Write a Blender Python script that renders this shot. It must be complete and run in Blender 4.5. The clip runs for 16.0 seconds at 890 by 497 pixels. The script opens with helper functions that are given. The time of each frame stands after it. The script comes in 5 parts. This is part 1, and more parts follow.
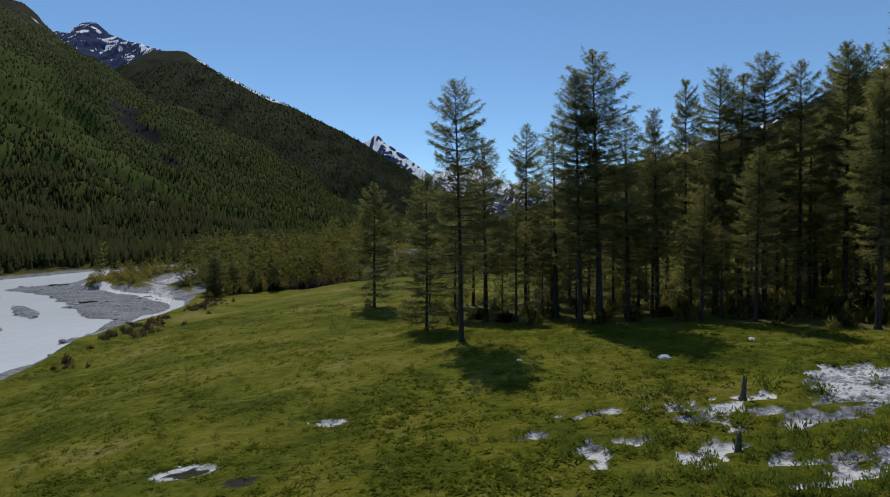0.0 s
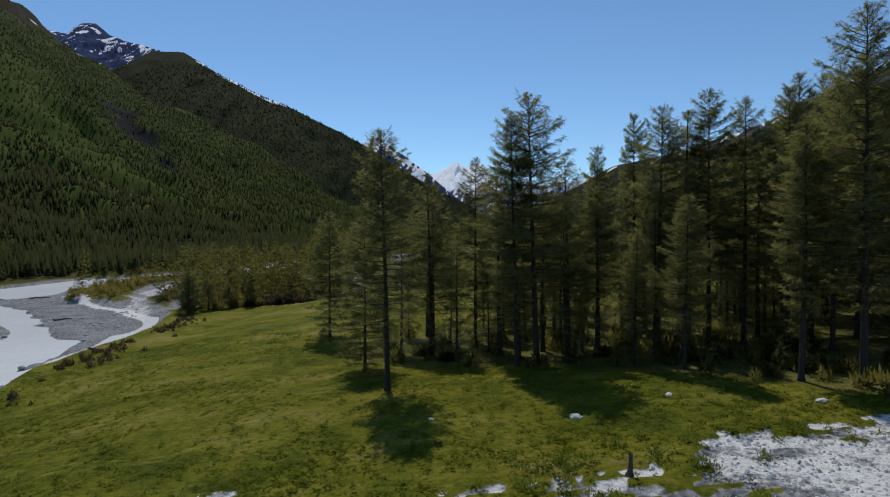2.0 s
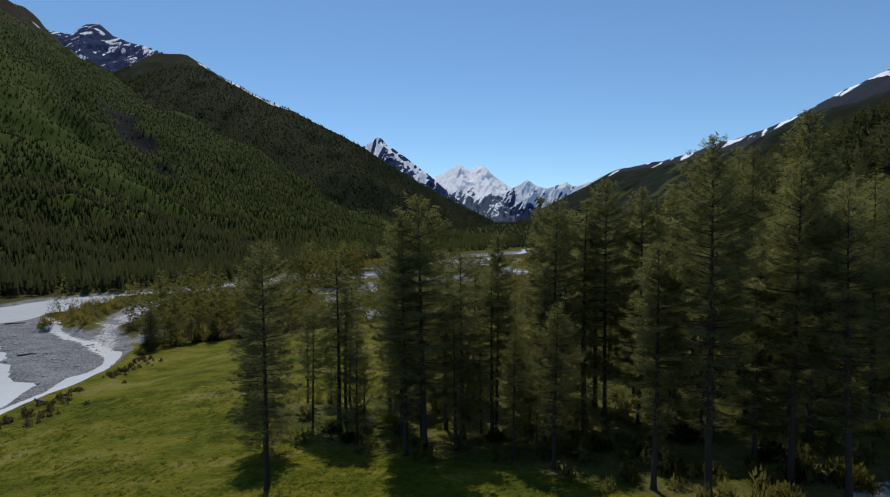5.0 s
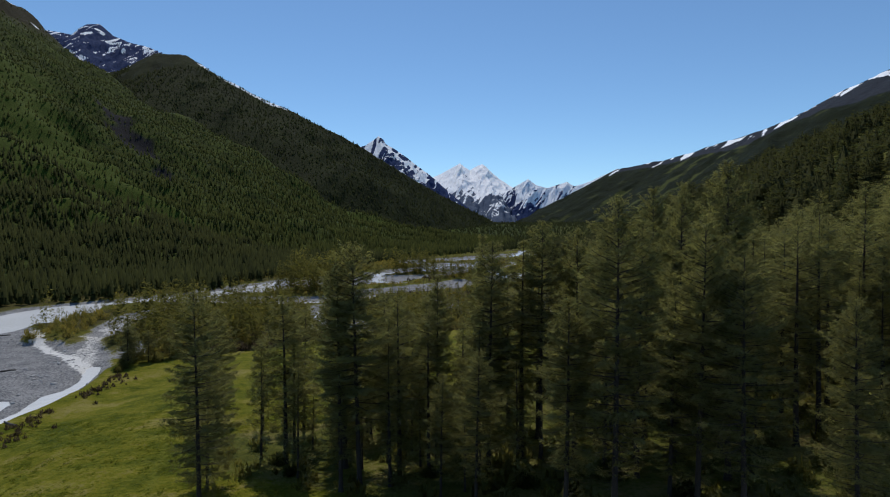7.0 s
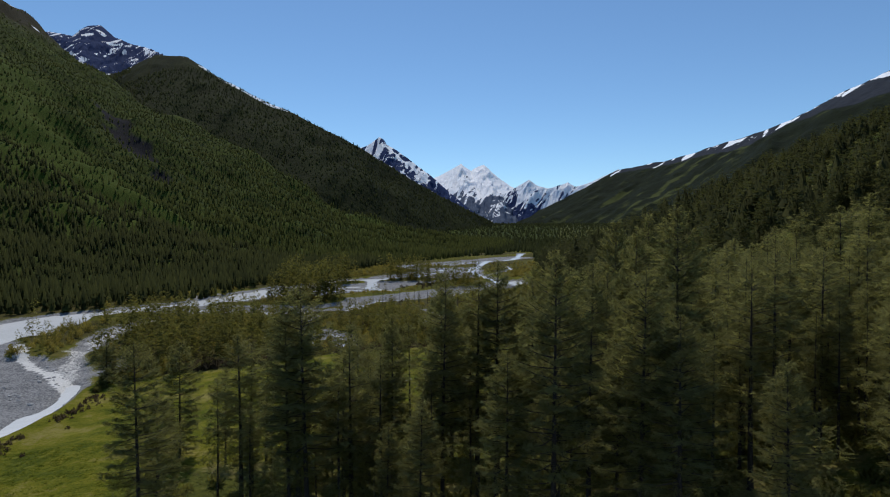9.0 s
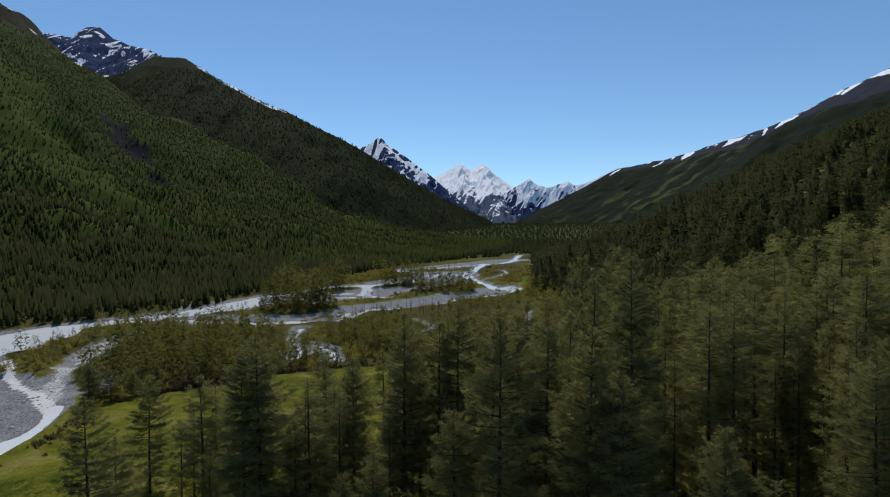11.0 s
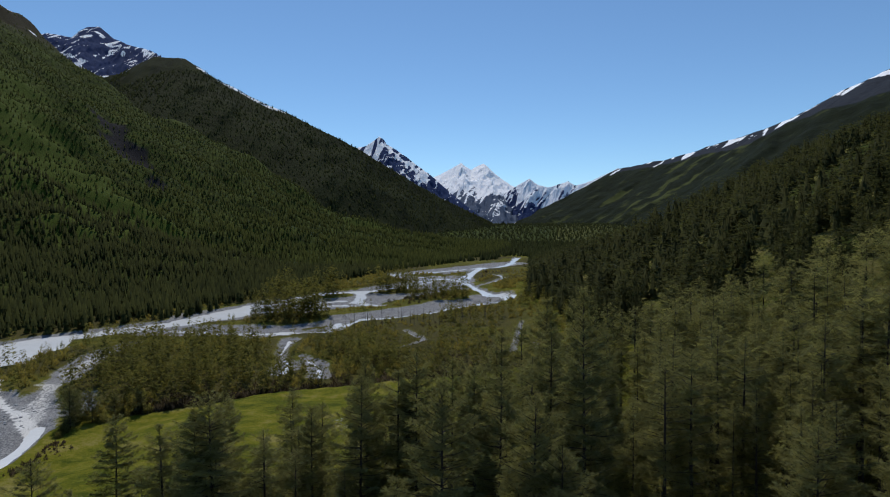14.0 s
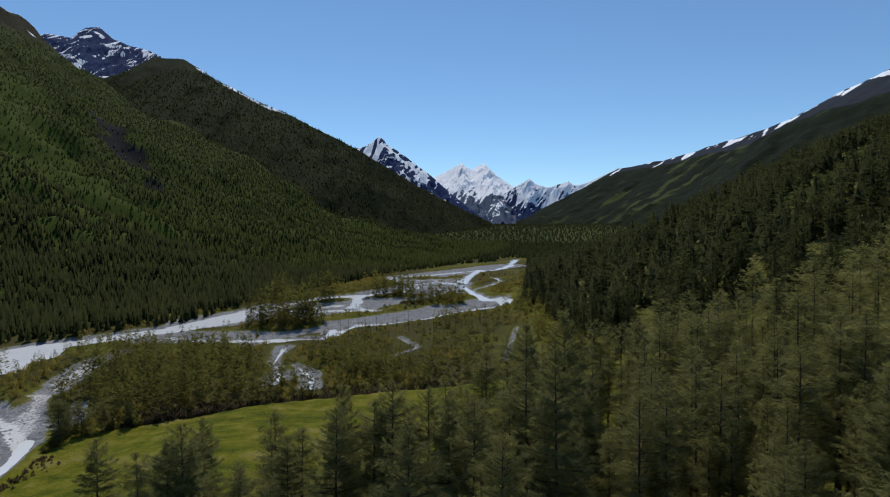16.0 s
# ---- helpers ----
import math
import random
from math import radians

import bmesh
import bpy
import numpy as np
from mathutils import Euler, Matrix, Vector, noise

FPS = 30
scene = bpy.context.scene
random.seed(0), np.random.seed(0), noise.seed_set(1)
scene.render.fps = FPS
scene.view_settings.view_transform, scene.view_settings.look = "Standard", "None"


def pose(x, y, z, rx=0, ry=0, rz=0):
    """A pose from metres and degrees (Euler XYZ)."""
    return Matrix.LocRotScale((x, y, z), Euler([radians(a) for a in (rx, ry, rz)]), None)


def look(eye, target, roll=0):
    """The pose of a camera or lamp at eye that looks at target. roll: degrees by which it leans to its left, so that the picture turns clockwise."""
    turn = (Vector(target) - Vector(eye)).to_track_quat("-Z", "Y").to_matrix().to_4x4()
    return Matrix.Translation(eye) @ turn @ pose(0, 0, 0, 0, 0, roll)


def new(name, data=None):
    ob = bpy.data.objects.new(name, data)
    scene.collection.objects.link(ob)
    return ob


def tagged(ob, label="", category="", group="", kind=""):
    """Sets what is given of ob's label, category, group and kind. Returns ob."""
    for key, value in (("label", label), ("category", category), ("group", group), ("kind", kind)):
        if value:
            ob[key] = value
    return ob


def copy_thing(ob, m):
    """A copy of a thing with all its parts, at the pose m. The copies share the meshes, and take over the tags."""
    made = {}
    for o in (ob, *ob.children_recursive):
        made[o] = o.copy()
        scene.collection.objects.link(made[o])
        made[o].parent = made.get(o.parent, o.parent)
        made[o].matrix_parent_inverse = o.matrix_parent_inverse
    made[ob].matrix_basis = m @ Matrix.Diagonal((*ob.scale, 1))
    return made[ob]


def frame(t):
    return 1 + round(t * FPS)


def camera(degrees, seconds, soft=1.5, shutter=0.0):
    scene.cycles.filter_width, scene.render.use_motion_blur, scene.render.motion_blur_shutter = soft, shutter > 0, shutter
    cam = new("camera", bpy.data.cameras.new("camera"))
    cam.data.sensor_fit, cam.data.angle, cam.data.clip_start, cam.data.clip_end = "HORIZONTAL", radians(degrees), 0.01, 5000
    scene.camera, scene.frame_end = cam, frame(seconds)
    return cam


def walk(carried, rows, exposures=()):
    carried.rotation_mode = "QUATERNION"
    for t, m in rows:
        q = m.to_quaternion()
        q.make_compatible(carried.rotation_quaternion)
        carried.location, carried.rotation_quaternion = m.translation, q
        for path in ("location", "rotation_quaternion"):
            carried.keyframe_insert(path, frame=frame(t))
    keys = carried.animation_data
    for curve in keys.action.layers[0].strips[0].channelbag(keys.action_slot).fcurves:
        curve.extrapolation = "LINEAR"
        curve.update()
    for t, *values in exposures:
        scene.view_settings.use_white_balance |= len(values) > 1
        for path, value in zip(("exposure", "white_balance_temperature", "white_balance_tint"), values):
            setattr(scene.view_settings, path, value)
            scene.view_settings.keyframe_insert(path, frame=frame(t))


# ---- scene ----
cam = camera(74.0, 16.0, soft=1.1)
PATH = [
    (0, (1.286, 1.802, 8.854), (1.231, 3.801, 8.799), -0.6),
    (0.5, (2.611, 1.911, 9.656), (2.557, 3.909, 9.601), -0.6),
    (1, (3.983, 1.984, 10.494), (3.93, 3.982, 10.439), -0.5),
    (1.5, (5.525, 2.087, 11.405), (5.47, 4.085, 11.349), -0.6),
    (2, (7.118, 2.136, 12.623), (7.061, 4.135, 12.567), -0.6),
    (2.5, (8.656, 2.072, 13.965), (8.597, 4.07, 13.91), -0.6),
    (3, (10.364, 2.014, 15.496), (10.306, 4.012, 15.442), -0.5),
    (3.5, (12.057, 1.731, 16.947), (11.998, 3.729, 16.895), -0.4),
    (4, (13.805, 1.529, 18.394), (13.743, 3.527, 18.342), -0.3),
    (6.5, (22.639, -1.49, 24.887), (22.569, 0.508, 24.832), -0.0),
    (7, (24.105, -1.516, 25.763), (24.034, 0.482, 25.707), -0.1),
    (7.5, (25.57, -1.302, 26.894), (25.497, 0.696, 26.839), -0.2),
    (8, (26.818, -1.19, 28.003), (26.743, 0.808, 27.948), -0.2),
    (8.5, (28.009, -1.136, 29.124), (27.933, 0.862, 29.068), -0.1),
    (9, (29.217, -0.902, 30.077), (29.14, 1.096, 30.021), -0.1),
    (11.5, (34.522, -0.649, 35.737), (34.442, 1.348, 35.677), -0.4),
    (12, (35.306, -0.614, 36.518), (35.225, 1.384, 36.458), -0.4),
    (12.5, (36.065, -0.503, 37.528), (35.985, 1.495, 37.466), -0.3),
    (13, (36.831, -0.312, 38.498), (36.75, 1.686, 38.436), -0.3),
    (13.5, (37.531, -0.299, 39.414), (37.449, 1.698, 39.351), -0.3),
    (14, (38.253, -0.276, 40.205), (38.171, 1.722, 40.142), -0.3),
    (14.5, (38.978, -0.214, 41.032), (38.896, 1.784, 40.969), -0.3),
    (15, (39.638, -0.222, 41.863), (39.556, 1.776, 41.799), -0.3),
    (15.5, (40.354, -0.13, 42.724), (40.271, 1.867, 42.66), -0.4),
    (16, (40.923, -0.057, 43.422), (40.84, 1.94, 43.358), -0.3),
]
walk(cam, [(t, look(eye, target, lean)) for t, eye, target, lean in PATH])

# ---- world, sun ----
SUN_WAY = Vector((-0.130, 0.522, 0.843)).normalized()
world = bpy.data.worlds.new("sky")
scene.world = world
world.use_nodes = True
wn = world.node_tree.nodes
sky = wn.new("ShaderNodeTexSky")
sky.sky_type = 'NISHITA'
sky.sun_disc = False
sky.sun_elevation = math.asin(SUN_WAY.z)
sky.sun_rotation = math.atan2(SUN_WAY.x, SUN_WAY.y)
sky.altitude = 1900
sky.air_density, sky.dust_density, sky.ozone_density = 1.0, 0.3, 2.0
air = wn.new("ShaderNodeMix")
air.data_type, air.blend_type = 'RGBA', 'MULTIPLY'
air.inputs[0].default_value = 1.0
air.inputs[7].default_value = (0.80, 1.0, 1.10, 1)
world.node_tree.links.new(sky.outputs[0], air.inputs[6])
world.node_tree.links.new(air.outputs[2], wn["Background"].inputs[0])
wn["Background"].inputs[1].default_value = 0.105
sun_data = bpy.data.lights.new("sun", "SUN")
sun_data.energy, sun_data.angle, sun_data.color = 2.5, radians(0.53), (1.0, 0.95, 0.87)
sun = new("sun", sun_data)
sun.matrix_world = look(SUN_WAY * 300, (0, 0, 0))


# ---- noise and meshes ----
def hashed(ix, iy, seed):
    n = (ix.astype(np.int64) * 374761393 + iy.astype(np.int64) * 668265263 + seed * 974711) & 0x7FFFFFFF
    n = ((n ^ (n >> 13)) * 1274126177) & 0x7FFFFFFF
    n = ((n ^ (n >> 16)) * 374761393) & 0x7FFFFFFF
    return ((n ^ (n >> 15)) & 0xFFFFFF) / float(0xFFFFFF)


def vnoise(x, y, seed=0):
    x, y = np.asarray(x, float), np.asarray(y, float)
    ix, iy = np.floor(x), np.floor(y)
    fx, fy = x - ix, y - iy
    fx, fy = fx * fx * (3 - 2 * fx), fy * fy * (3 - 2 * fy)
    a, b = hashed(ix, iy, seed), hashed(ix + 1, iy, seed)
    c, d = hashed(ix, iy + 1, seed), hashed(ix + 1, iy + 1, seed)
    return (a + (b - a) * fx) * (1 - fy) + (c + (d - c) * fx) * fy - 0.5


def fbm(x, y, seed=0, octaves=4):
    out, amp, f = 0.0, 1.0, 1.0
    for k in range(octaves):
        out = out + amp * vnoise(np.asarray(x) * f + 17.3 * k, np.asarray(y) * f - 9.1 * k, seed + k)
        amp, f = amp * 0.5, f * 2.03
    return out


def ridged(x, y, seed=0, octaves=4):
    """Sharp-edged noise, 0 to about 1, highest along its ridges."""
    out, amp, f = 0.0, 0.55, 1.0
    for k in range(octaves):
        out = out + amp * (1 - 2 * np.abs(vnoise(np.asarray(x) * f + 5.1 * k, np.asarray(y) * f + 3.7 * k, seed + k) * 1.6)).clip(0)
        amp, f = amp * 0.5, f * 2.1
    return out


def sstep(a, b, x):
    t = np.clip((np.asarray(x, float) - a) / (b - a), 0, 1)
    return t * t * (3 - 2 * t)


def mesh_of(name, verts, faces, material=None, smooth=False, attrs=None):
    """A mesh from arrays: verts (n, 3), faces (m, 3 or 4)."""
    verts, faces = np.asarray(verts, np.float32), np.asarray(faces, np.int32)
    me = bpy.data.meshes.new(name)
    k = faces.shape[1]
    me.vertices.add(len(verts))
    me.vertices.foreach_set("co", verts.ravel())
    me.loops.add(faces.size)
    me.loops.foreach_set("vertex_index", faces.ravel())
    me.polygons.add(len(faces))
    me.polygons.foreach_set("loop_start", np.arange(0, faces.size, k, dtype=np.int32))
    me.polygons.foreach_set("use_smooth", np.full(len(faces), smooth))
    for key, values in (attrs or {}).items():
        at = me.attributes.new(key, "FLOAT", "POINT")
        at.data.foreach_set("value", np.asarray(values, np.float32))
    if material:
        me.materials.append(material)
    me.update()
    me.validate()
    return me


def part(name, me, parent, label=""):
    ob = new(name, me)
    ob.parent = parent
    return tagged(ob, label)


def dist_line(x, y, pts):
    """Distance from points to a polyline in plan."""
    best = np.full(np.shape(x), 1e9)
    for (ax, ay), (bx, by) in zip(pts[:-1], pts[1:]):
        dx, dy = bx - ax, by - ay
        t = np.clip(((x - ax) * dx + (y - ay) * dy) / (dx * dx + dy * dy), 0, 1)
        best = np.minimum(best, np.hypot(x - ax - t * dx, y - ay - t * dy))
    return best


# ---- materials ----
def material(name):
    m = bpy.data.materials.new(name)
    m.use_nodes = True
    return m, m.node_tree.nodes, m.node_tree.links, m.node_tree.nodes["Principled BSDF"]


def ramp(nodes, stops):
    r = nodes.new("ShaderNodeValToRGB")
    e = r.color_ramp.elements
    while len(e) < len(stops):
        e.new(0.5)
    for el, (p, c) in zip(e, stops):
        el.position, el.color = p, (*c, 1)
    return r


def noise_node(nodes, links, scale, detail=5, rough=0.55, vec=None):
    n = nodes.new("ShaderNodeTexNoise")
    n.inputs["Scale"].default_value = scale
    n.inputs["Detail"].default_value = detail
    n.inputs["Roughness"].default_value = rough
    if vec is not None:
        links.new(vec, n.inputs["Vector"])
    return n


def math_node(nodes, links, op, a, b=None, clamp=False):
    n = nodes.new("ShaderNodeMath")
    n.operation, n.use_clamp = op, clamp
    for i, v in enumerate((a, b)):
        if v is None:
            continue
        if isinstance(v, (int, float)):
            n.inputs[i].default_value = v
        else:
            links.new(v, n.inputs[i])
    return n.outputs[0]


def mix_node(nodes, links, fac, a, b):
    n = nodes.new("ShaderNodeMix")
    n.data_type = 'RGBA'
    for sock, v in ((n.inputs[0], fac), (n.inputs[6], a), (n.inputs[7], b)):
        if isinstance(v, tuple):
            sock.default_value = (*v, 1)
        elif isinstance(v, (int, float)):
            sock.default_value = v
        else:
            links.new(v, sock)
    return n.outputs[2]


def attr_node(nodes, name):
    n = nodes.new("ShaderNodeAttribute")
    n.attribute_name = name
    return n.outputs["Fac"]


def place_node(nodes):
    return nodes.new("ShaderNodeNewGeometry").outputs["Position"]


def bump_node(nodes, links, bsdf, height, strength, distance):
    b = nodes.new("ShaderNodeBump")
    b.inputs["Strength"].default_value = strength
    b.inputs["Distance"].default_value = distance
    links.new(height, b.inputs["Height"])
    links.new(b.outputs[0], bsdf.inputs["Normal"])


def foliage_material(name, dark, light, translucent=0.25, lace=0.0, mixed=0.30):
    """Leaves or needles: colour varies from clump to clump and from plant to plant."""
    m, nodes, links, bsdf = material(name)
    geo = nodes.new("ShaderNodeNewGeometry")
    info = nodes.new("ShaderNodeObjectInfo")
    big = noise_node(nodes, links, 0.16, 2, vec=geo.outputs["Position"])
    wide = noise_node(nodes, links, 0.012, 3, vec=geo.outputs["Position"])
    f = math_node(nodes, links, 'MULTIPLY', geo.outputs["Random Per Island"], mixed)
    f = math_node(nodes, links, 'ADD', f, math_node(nodes, links, 'MULTIPLY', info.outputs["Random"], 0.22))
    f = math_node(nodes, links, 'ADD', f, math_node(nodes, links, 'MULTIPLY', big.outputs[0], 0.35))
    f = math_node(nodes, links, 'ADD', f, math_node(nodes, links, 'MULTIPLY', wide.outputs[0], 0.5))
    f = math_node(nodes, links, 'ADD', f, math_node(nodes, links, 'MULTIPLY', attr_node(nodes, "tone"), 0.55))
    f = math_node(nodes, links, 'SUBTRACT', f, 0.22, True)
    col = mix_node(nodes, links, f, dark, light)
    links.new(col, bsdf.inputs["Base Color"])
    bsdf.inputs["Roughness"].default_value = 0.8
    bsdf.inputs["Specular IOR Level"].default_value = 0.03
    tr = nodes.new("ShaderNodeBsdfTranslucent")
    warm = nodes.new("ShaderNodeMix")
    warm.data_type, warm.blend_type = 'RGBA', 'MULTIPLY'
    warm.inputs[0].default_value = 1.0
    links.new(col, warm.inputs[6])
    warm.inputs[7].default_value = (1.14, 1.12, 0.80, 1)
    links.new(warm.outputs[2], tr.inputs["Color"])
    mx = nodes.new("ShaderNodeMixShader")
    mx.inputs[0].default_value = translucent
    links.new(bsdf.outputs[0], mx.inputs[1])
    links.new(tr.outputs[0], mx.inputs[2])
    out = mx.outputs[0]
    if lace:
        # gaps between the needles of a spray
        gap = noise_node(nodes, links, lace, 2, 0.5, nodes.new("ShaderNodeTexCoord").outputs["Object"])
        hole = nodes.new("ShaderNodeMixShader")
        links.new(math_node(nodes, links, 'GREATER_THAN', gap.outputs[0], 0.474), hole.inputs[0])
        links.new(out, hole.inputs[1])
        links.new(nodes.new("ShaderNodeBsdfTransparent").outputs[0], hole.inputs[2])
        out = hole.outputs[0]
    links.new(out, nodes["Material Output"].inputs[0])
    return m


def bark_material():
    m, nodes, links, bsdf = material("larch_bark")
    co = nodes.new("ShaderNodeTexCoord").outputs["Object"]
    mp = nodes.new("ShaderNodeMapping")
    mp.inputs["Scale"].default_value = (6, 6, 1.2)
    links.new(co, mp.inputs["Vector"])
    n = noise_node(nodes, links, 3.0, 6, 0.65, mp.outputs[0])
    r = ramp(nodes, [(0.3, (0.014, 0.010, 0.008)), (0.55, (0.030, 0.022, 0.017)), (0.75, (0.060, 0.045, 0.034))])
    links.new(n.outputs[0], r.inputs[0])
    links.new(r.outputs[0], bsdf.inputs["Base Color"])
    bsdf.inputs["Roughness"].default_value = 0.9
    bump_node(nodes, links, bsdf, n.outputs[0], 0.8, 0.05)
    return m


def ground_material():
    """Grass, forest floor, gravel and soil, by the zones stored on the sheet."""
    m, nodes, links, bsdf = material("valley_ground")
    pos = place_node(nodes)
    fine = noise_node(nodes, links, 1.7, 8, 0.65, pos)
    mid = noise_node(nodes, links, 0.22, 5, 0.6, pos)
    lay = nodes.new("ShaderNodeMapping")
    lay.inputs["Scale"].default_value = (1, 2.4, 1)
    links.new(pos, lay.inputs["Vector"])
    big = noise_node(nodes, links, 0.035, 5, 0.6, lay.outputs[0])
    grass = ramp(nodes, [(0.28, (0.038, 0.054, 0.006)), (0.45, (0.092, 0.104, 0.009)), (0.58, (0.154, 0.146, 0.013)), (0.74, (0.240, 0.202, 0.062))])
    g = math_node(nodes, links, 'MULTIPLY', fine.outputs[0], 0.28)
    g = math_node(nodes, links, 'ADD', g, math_node(nodes, links, 'MULTIPLY', mid.outputs[0], 0.36))
    g = math_node(nodes, links, 'ADD', g, math_node(nodes, links, 'MULTIPLY', big.outputs[0], 0.42))
    g = math_node(nodes, links, 'ADD', math_node(nodes, links, 'MULTIPLY', math_node(nodes, links, 'SUBTRACT', g, 0.53), 1.9), 0.53)
    links.new(g, grass.inputs[0])
    wood = ramp(nodes, [(0.35, (0.055, 0.062, 0.014)), (0.5, (0.100, 0.106, 0.020)), (0.68, (0.180, 0.155, 0.060))])
    links.new(g, wood.inputs[0])
    stone = ramp(nodes, [(0.32, (0.075, 0.076, 0.081)), (0.5, (0.155, 0.156, 0.161)), (0.68, (0.310, 0.306, 0.300))])
    peb = nodes.new("ShaderNodeTexVoronoi")
    peb.inputs["Scale"].default_value = 2.6
    links.new(pos, peb.inputs["Vector"])
    sf = math_node(nodes, links, 'MULTIPLY', fine.outputs[0], 0.55)
    sf = math_node(nodes, links, 'ADD', sf, math_node(nodes, links, 'MULTIPLY', mid.outputs[0], 0.3))
    sf = math_node(nodes, links, 'ADD', sf, math_node(nodes, links, 'MULTIPLY', peb.outputs["Distance"], 0.25))
    sf = math_node(nodes, links, 'ADD', math_node(nodes, links, 'MULTIPLY', math_node(nodes, links, 'SUBTRACT', sf, 0.5), 1.5), 0.5)
    links.new(sf, stone.inputs[0])
    hill = ramp(nodes, [(0.36, (0.018, 0.024, 0.005)), (0.5, (0.032, 0.043, 0.008)), (0.66, (0.062, 0.078, 0.013))])
    links.new(g, hill.inputs[0])

    def sharpened(name, wide=0.28):
        a = math_node(nodes, links, 'ADD', attr_node(nodes, name), math_node(nodes, links, 'MULTIPLY', math_node(nodes, links, 'SUBTRACT', fine.outputs[0], 0.5), 1.3))
        mr = nodes.new("ShaderNodeMapRange")
        mr.inputs[1].default_value, mr.inputs[2].default_value = 0.5 - wide / 2, 0.5 + wide / 2
        links.new(a, mr.inputs[0])
        return mr.outputs[0]
    flat = nodes.new("ShaderNodeMapping")
    flat.inputs["Scale"].default_value = (0.7, 1.5, 1)
    links.new(pos, flat.inputs["Vector"])
    straw = noise_node(nodes, links, 0.75, 6, 0.6, flat.outputs[0])
    spot = nodes.new("ShaderNodeMapRange")
    spot.inputs[1].default_value, spot.inputs[2].default_value, spot.inputs[4].default_value = 0.60, 0.70, 0.6
    links.new(straw.outputs[0], spot.inputs[0])
    band = nodes.new("ShaderNodeMapping")
    band.inputs["Scale"].default_value = (0.10, 0.42, 1)
    links.new(pos, band.inputs["Vector"])
    streak = noise_node(nodes, links, 1.0, 7, 0.7, band.outputs[0])
    lie = nodes.new("ShaderNodeMapRange")
    lie.inputs[1].default_value, lie.inputs[2].default_value, lie.inputs[4].default_value = 0.54, 0.66, 0.58
    links.new(streak.outputs[0], lie.inputs[0])
    dry = nodes.new("ShaderNodeMath")
    dry.operation = 'MAXIMUM'
    links.new(spot.outputs[0], dry.inputs[0])
    links.new(lie.outputs[0], dry.inputs[1])
    turf = mix_node(nodes, links, dry.outputs[0], grass.outputs[0], (0.235, 0.220, 0.035))
    col = mix_node(nodes, links, sharpened("hill", 0.8), turf, hill.outputs[0])
    col = mix_node(nodes, links, math_node(nodes, links, 'MULTIPLY', sharpened("glade", 0.8), 0.75), col, (0.062, 0.084, 0.012))
    col = mix_node(nodes, links, sharpened("wood", 0.6), col, wood.outputs[0])
    col = mix_node(nodes, links, sharpened("scrub", 0.7), col, (0.070, 0.062, 0.020))
    col = mix_node(nodes, links, sharpened("gravel", 0.2), col, stone.outputs[0])
    pale = mix_node(nodes, links, sf, (0.42, 0.41, 0.39), (0.86, 0.84, 0.80))
    col = mix_node(nodes, links, sharpened("pale", 0.25), col, pale)
    col = mix_node(nodes, links, math_node(nodes, links, 'MULTIPLY', sharpened("track", 0.6), 0.55), col, (0.150, 0.155, 0.022))
    col = mix_node(nodes, links, sharpened("soil", 0.3), col, (0.050, 0.042, 0.034))
    col = mix_node(nodes, links, sharpened("bare", 0.8), col, mix_node(nodes, links, mid.outputs[0], (0.022, 0.019, 0.011), (0.050, 0.042, 0.024)))
    rocky = mix_node(nodes, links, fine.outputs[0], (0.008, 0.008, 0.010), (0.026, 0.025, 0.028))
    col = mix_node(nodes, links, sharpened("rock", 0.4), col, rocky)
    col = mix_node(nodes, links, sharpened("snow", 0.15), col, (0.85, 0.87, 0.90))
    links.new(col, bsdf.inputs["Base Color"])
    bsdf.inputs["Roughness"].default_value = 0.95
    bsdf.inputs["Specular IOR Level"].default_value = 0.05
    bump_node(nodes, links, bsdf, math_node(nodes, links, 'ADD', fine.outputs[0], math_node(nodes, links, 'MULTIPLY', peb.outputs["Distance"], 0.3)), 0.9, 0.35)
    return m


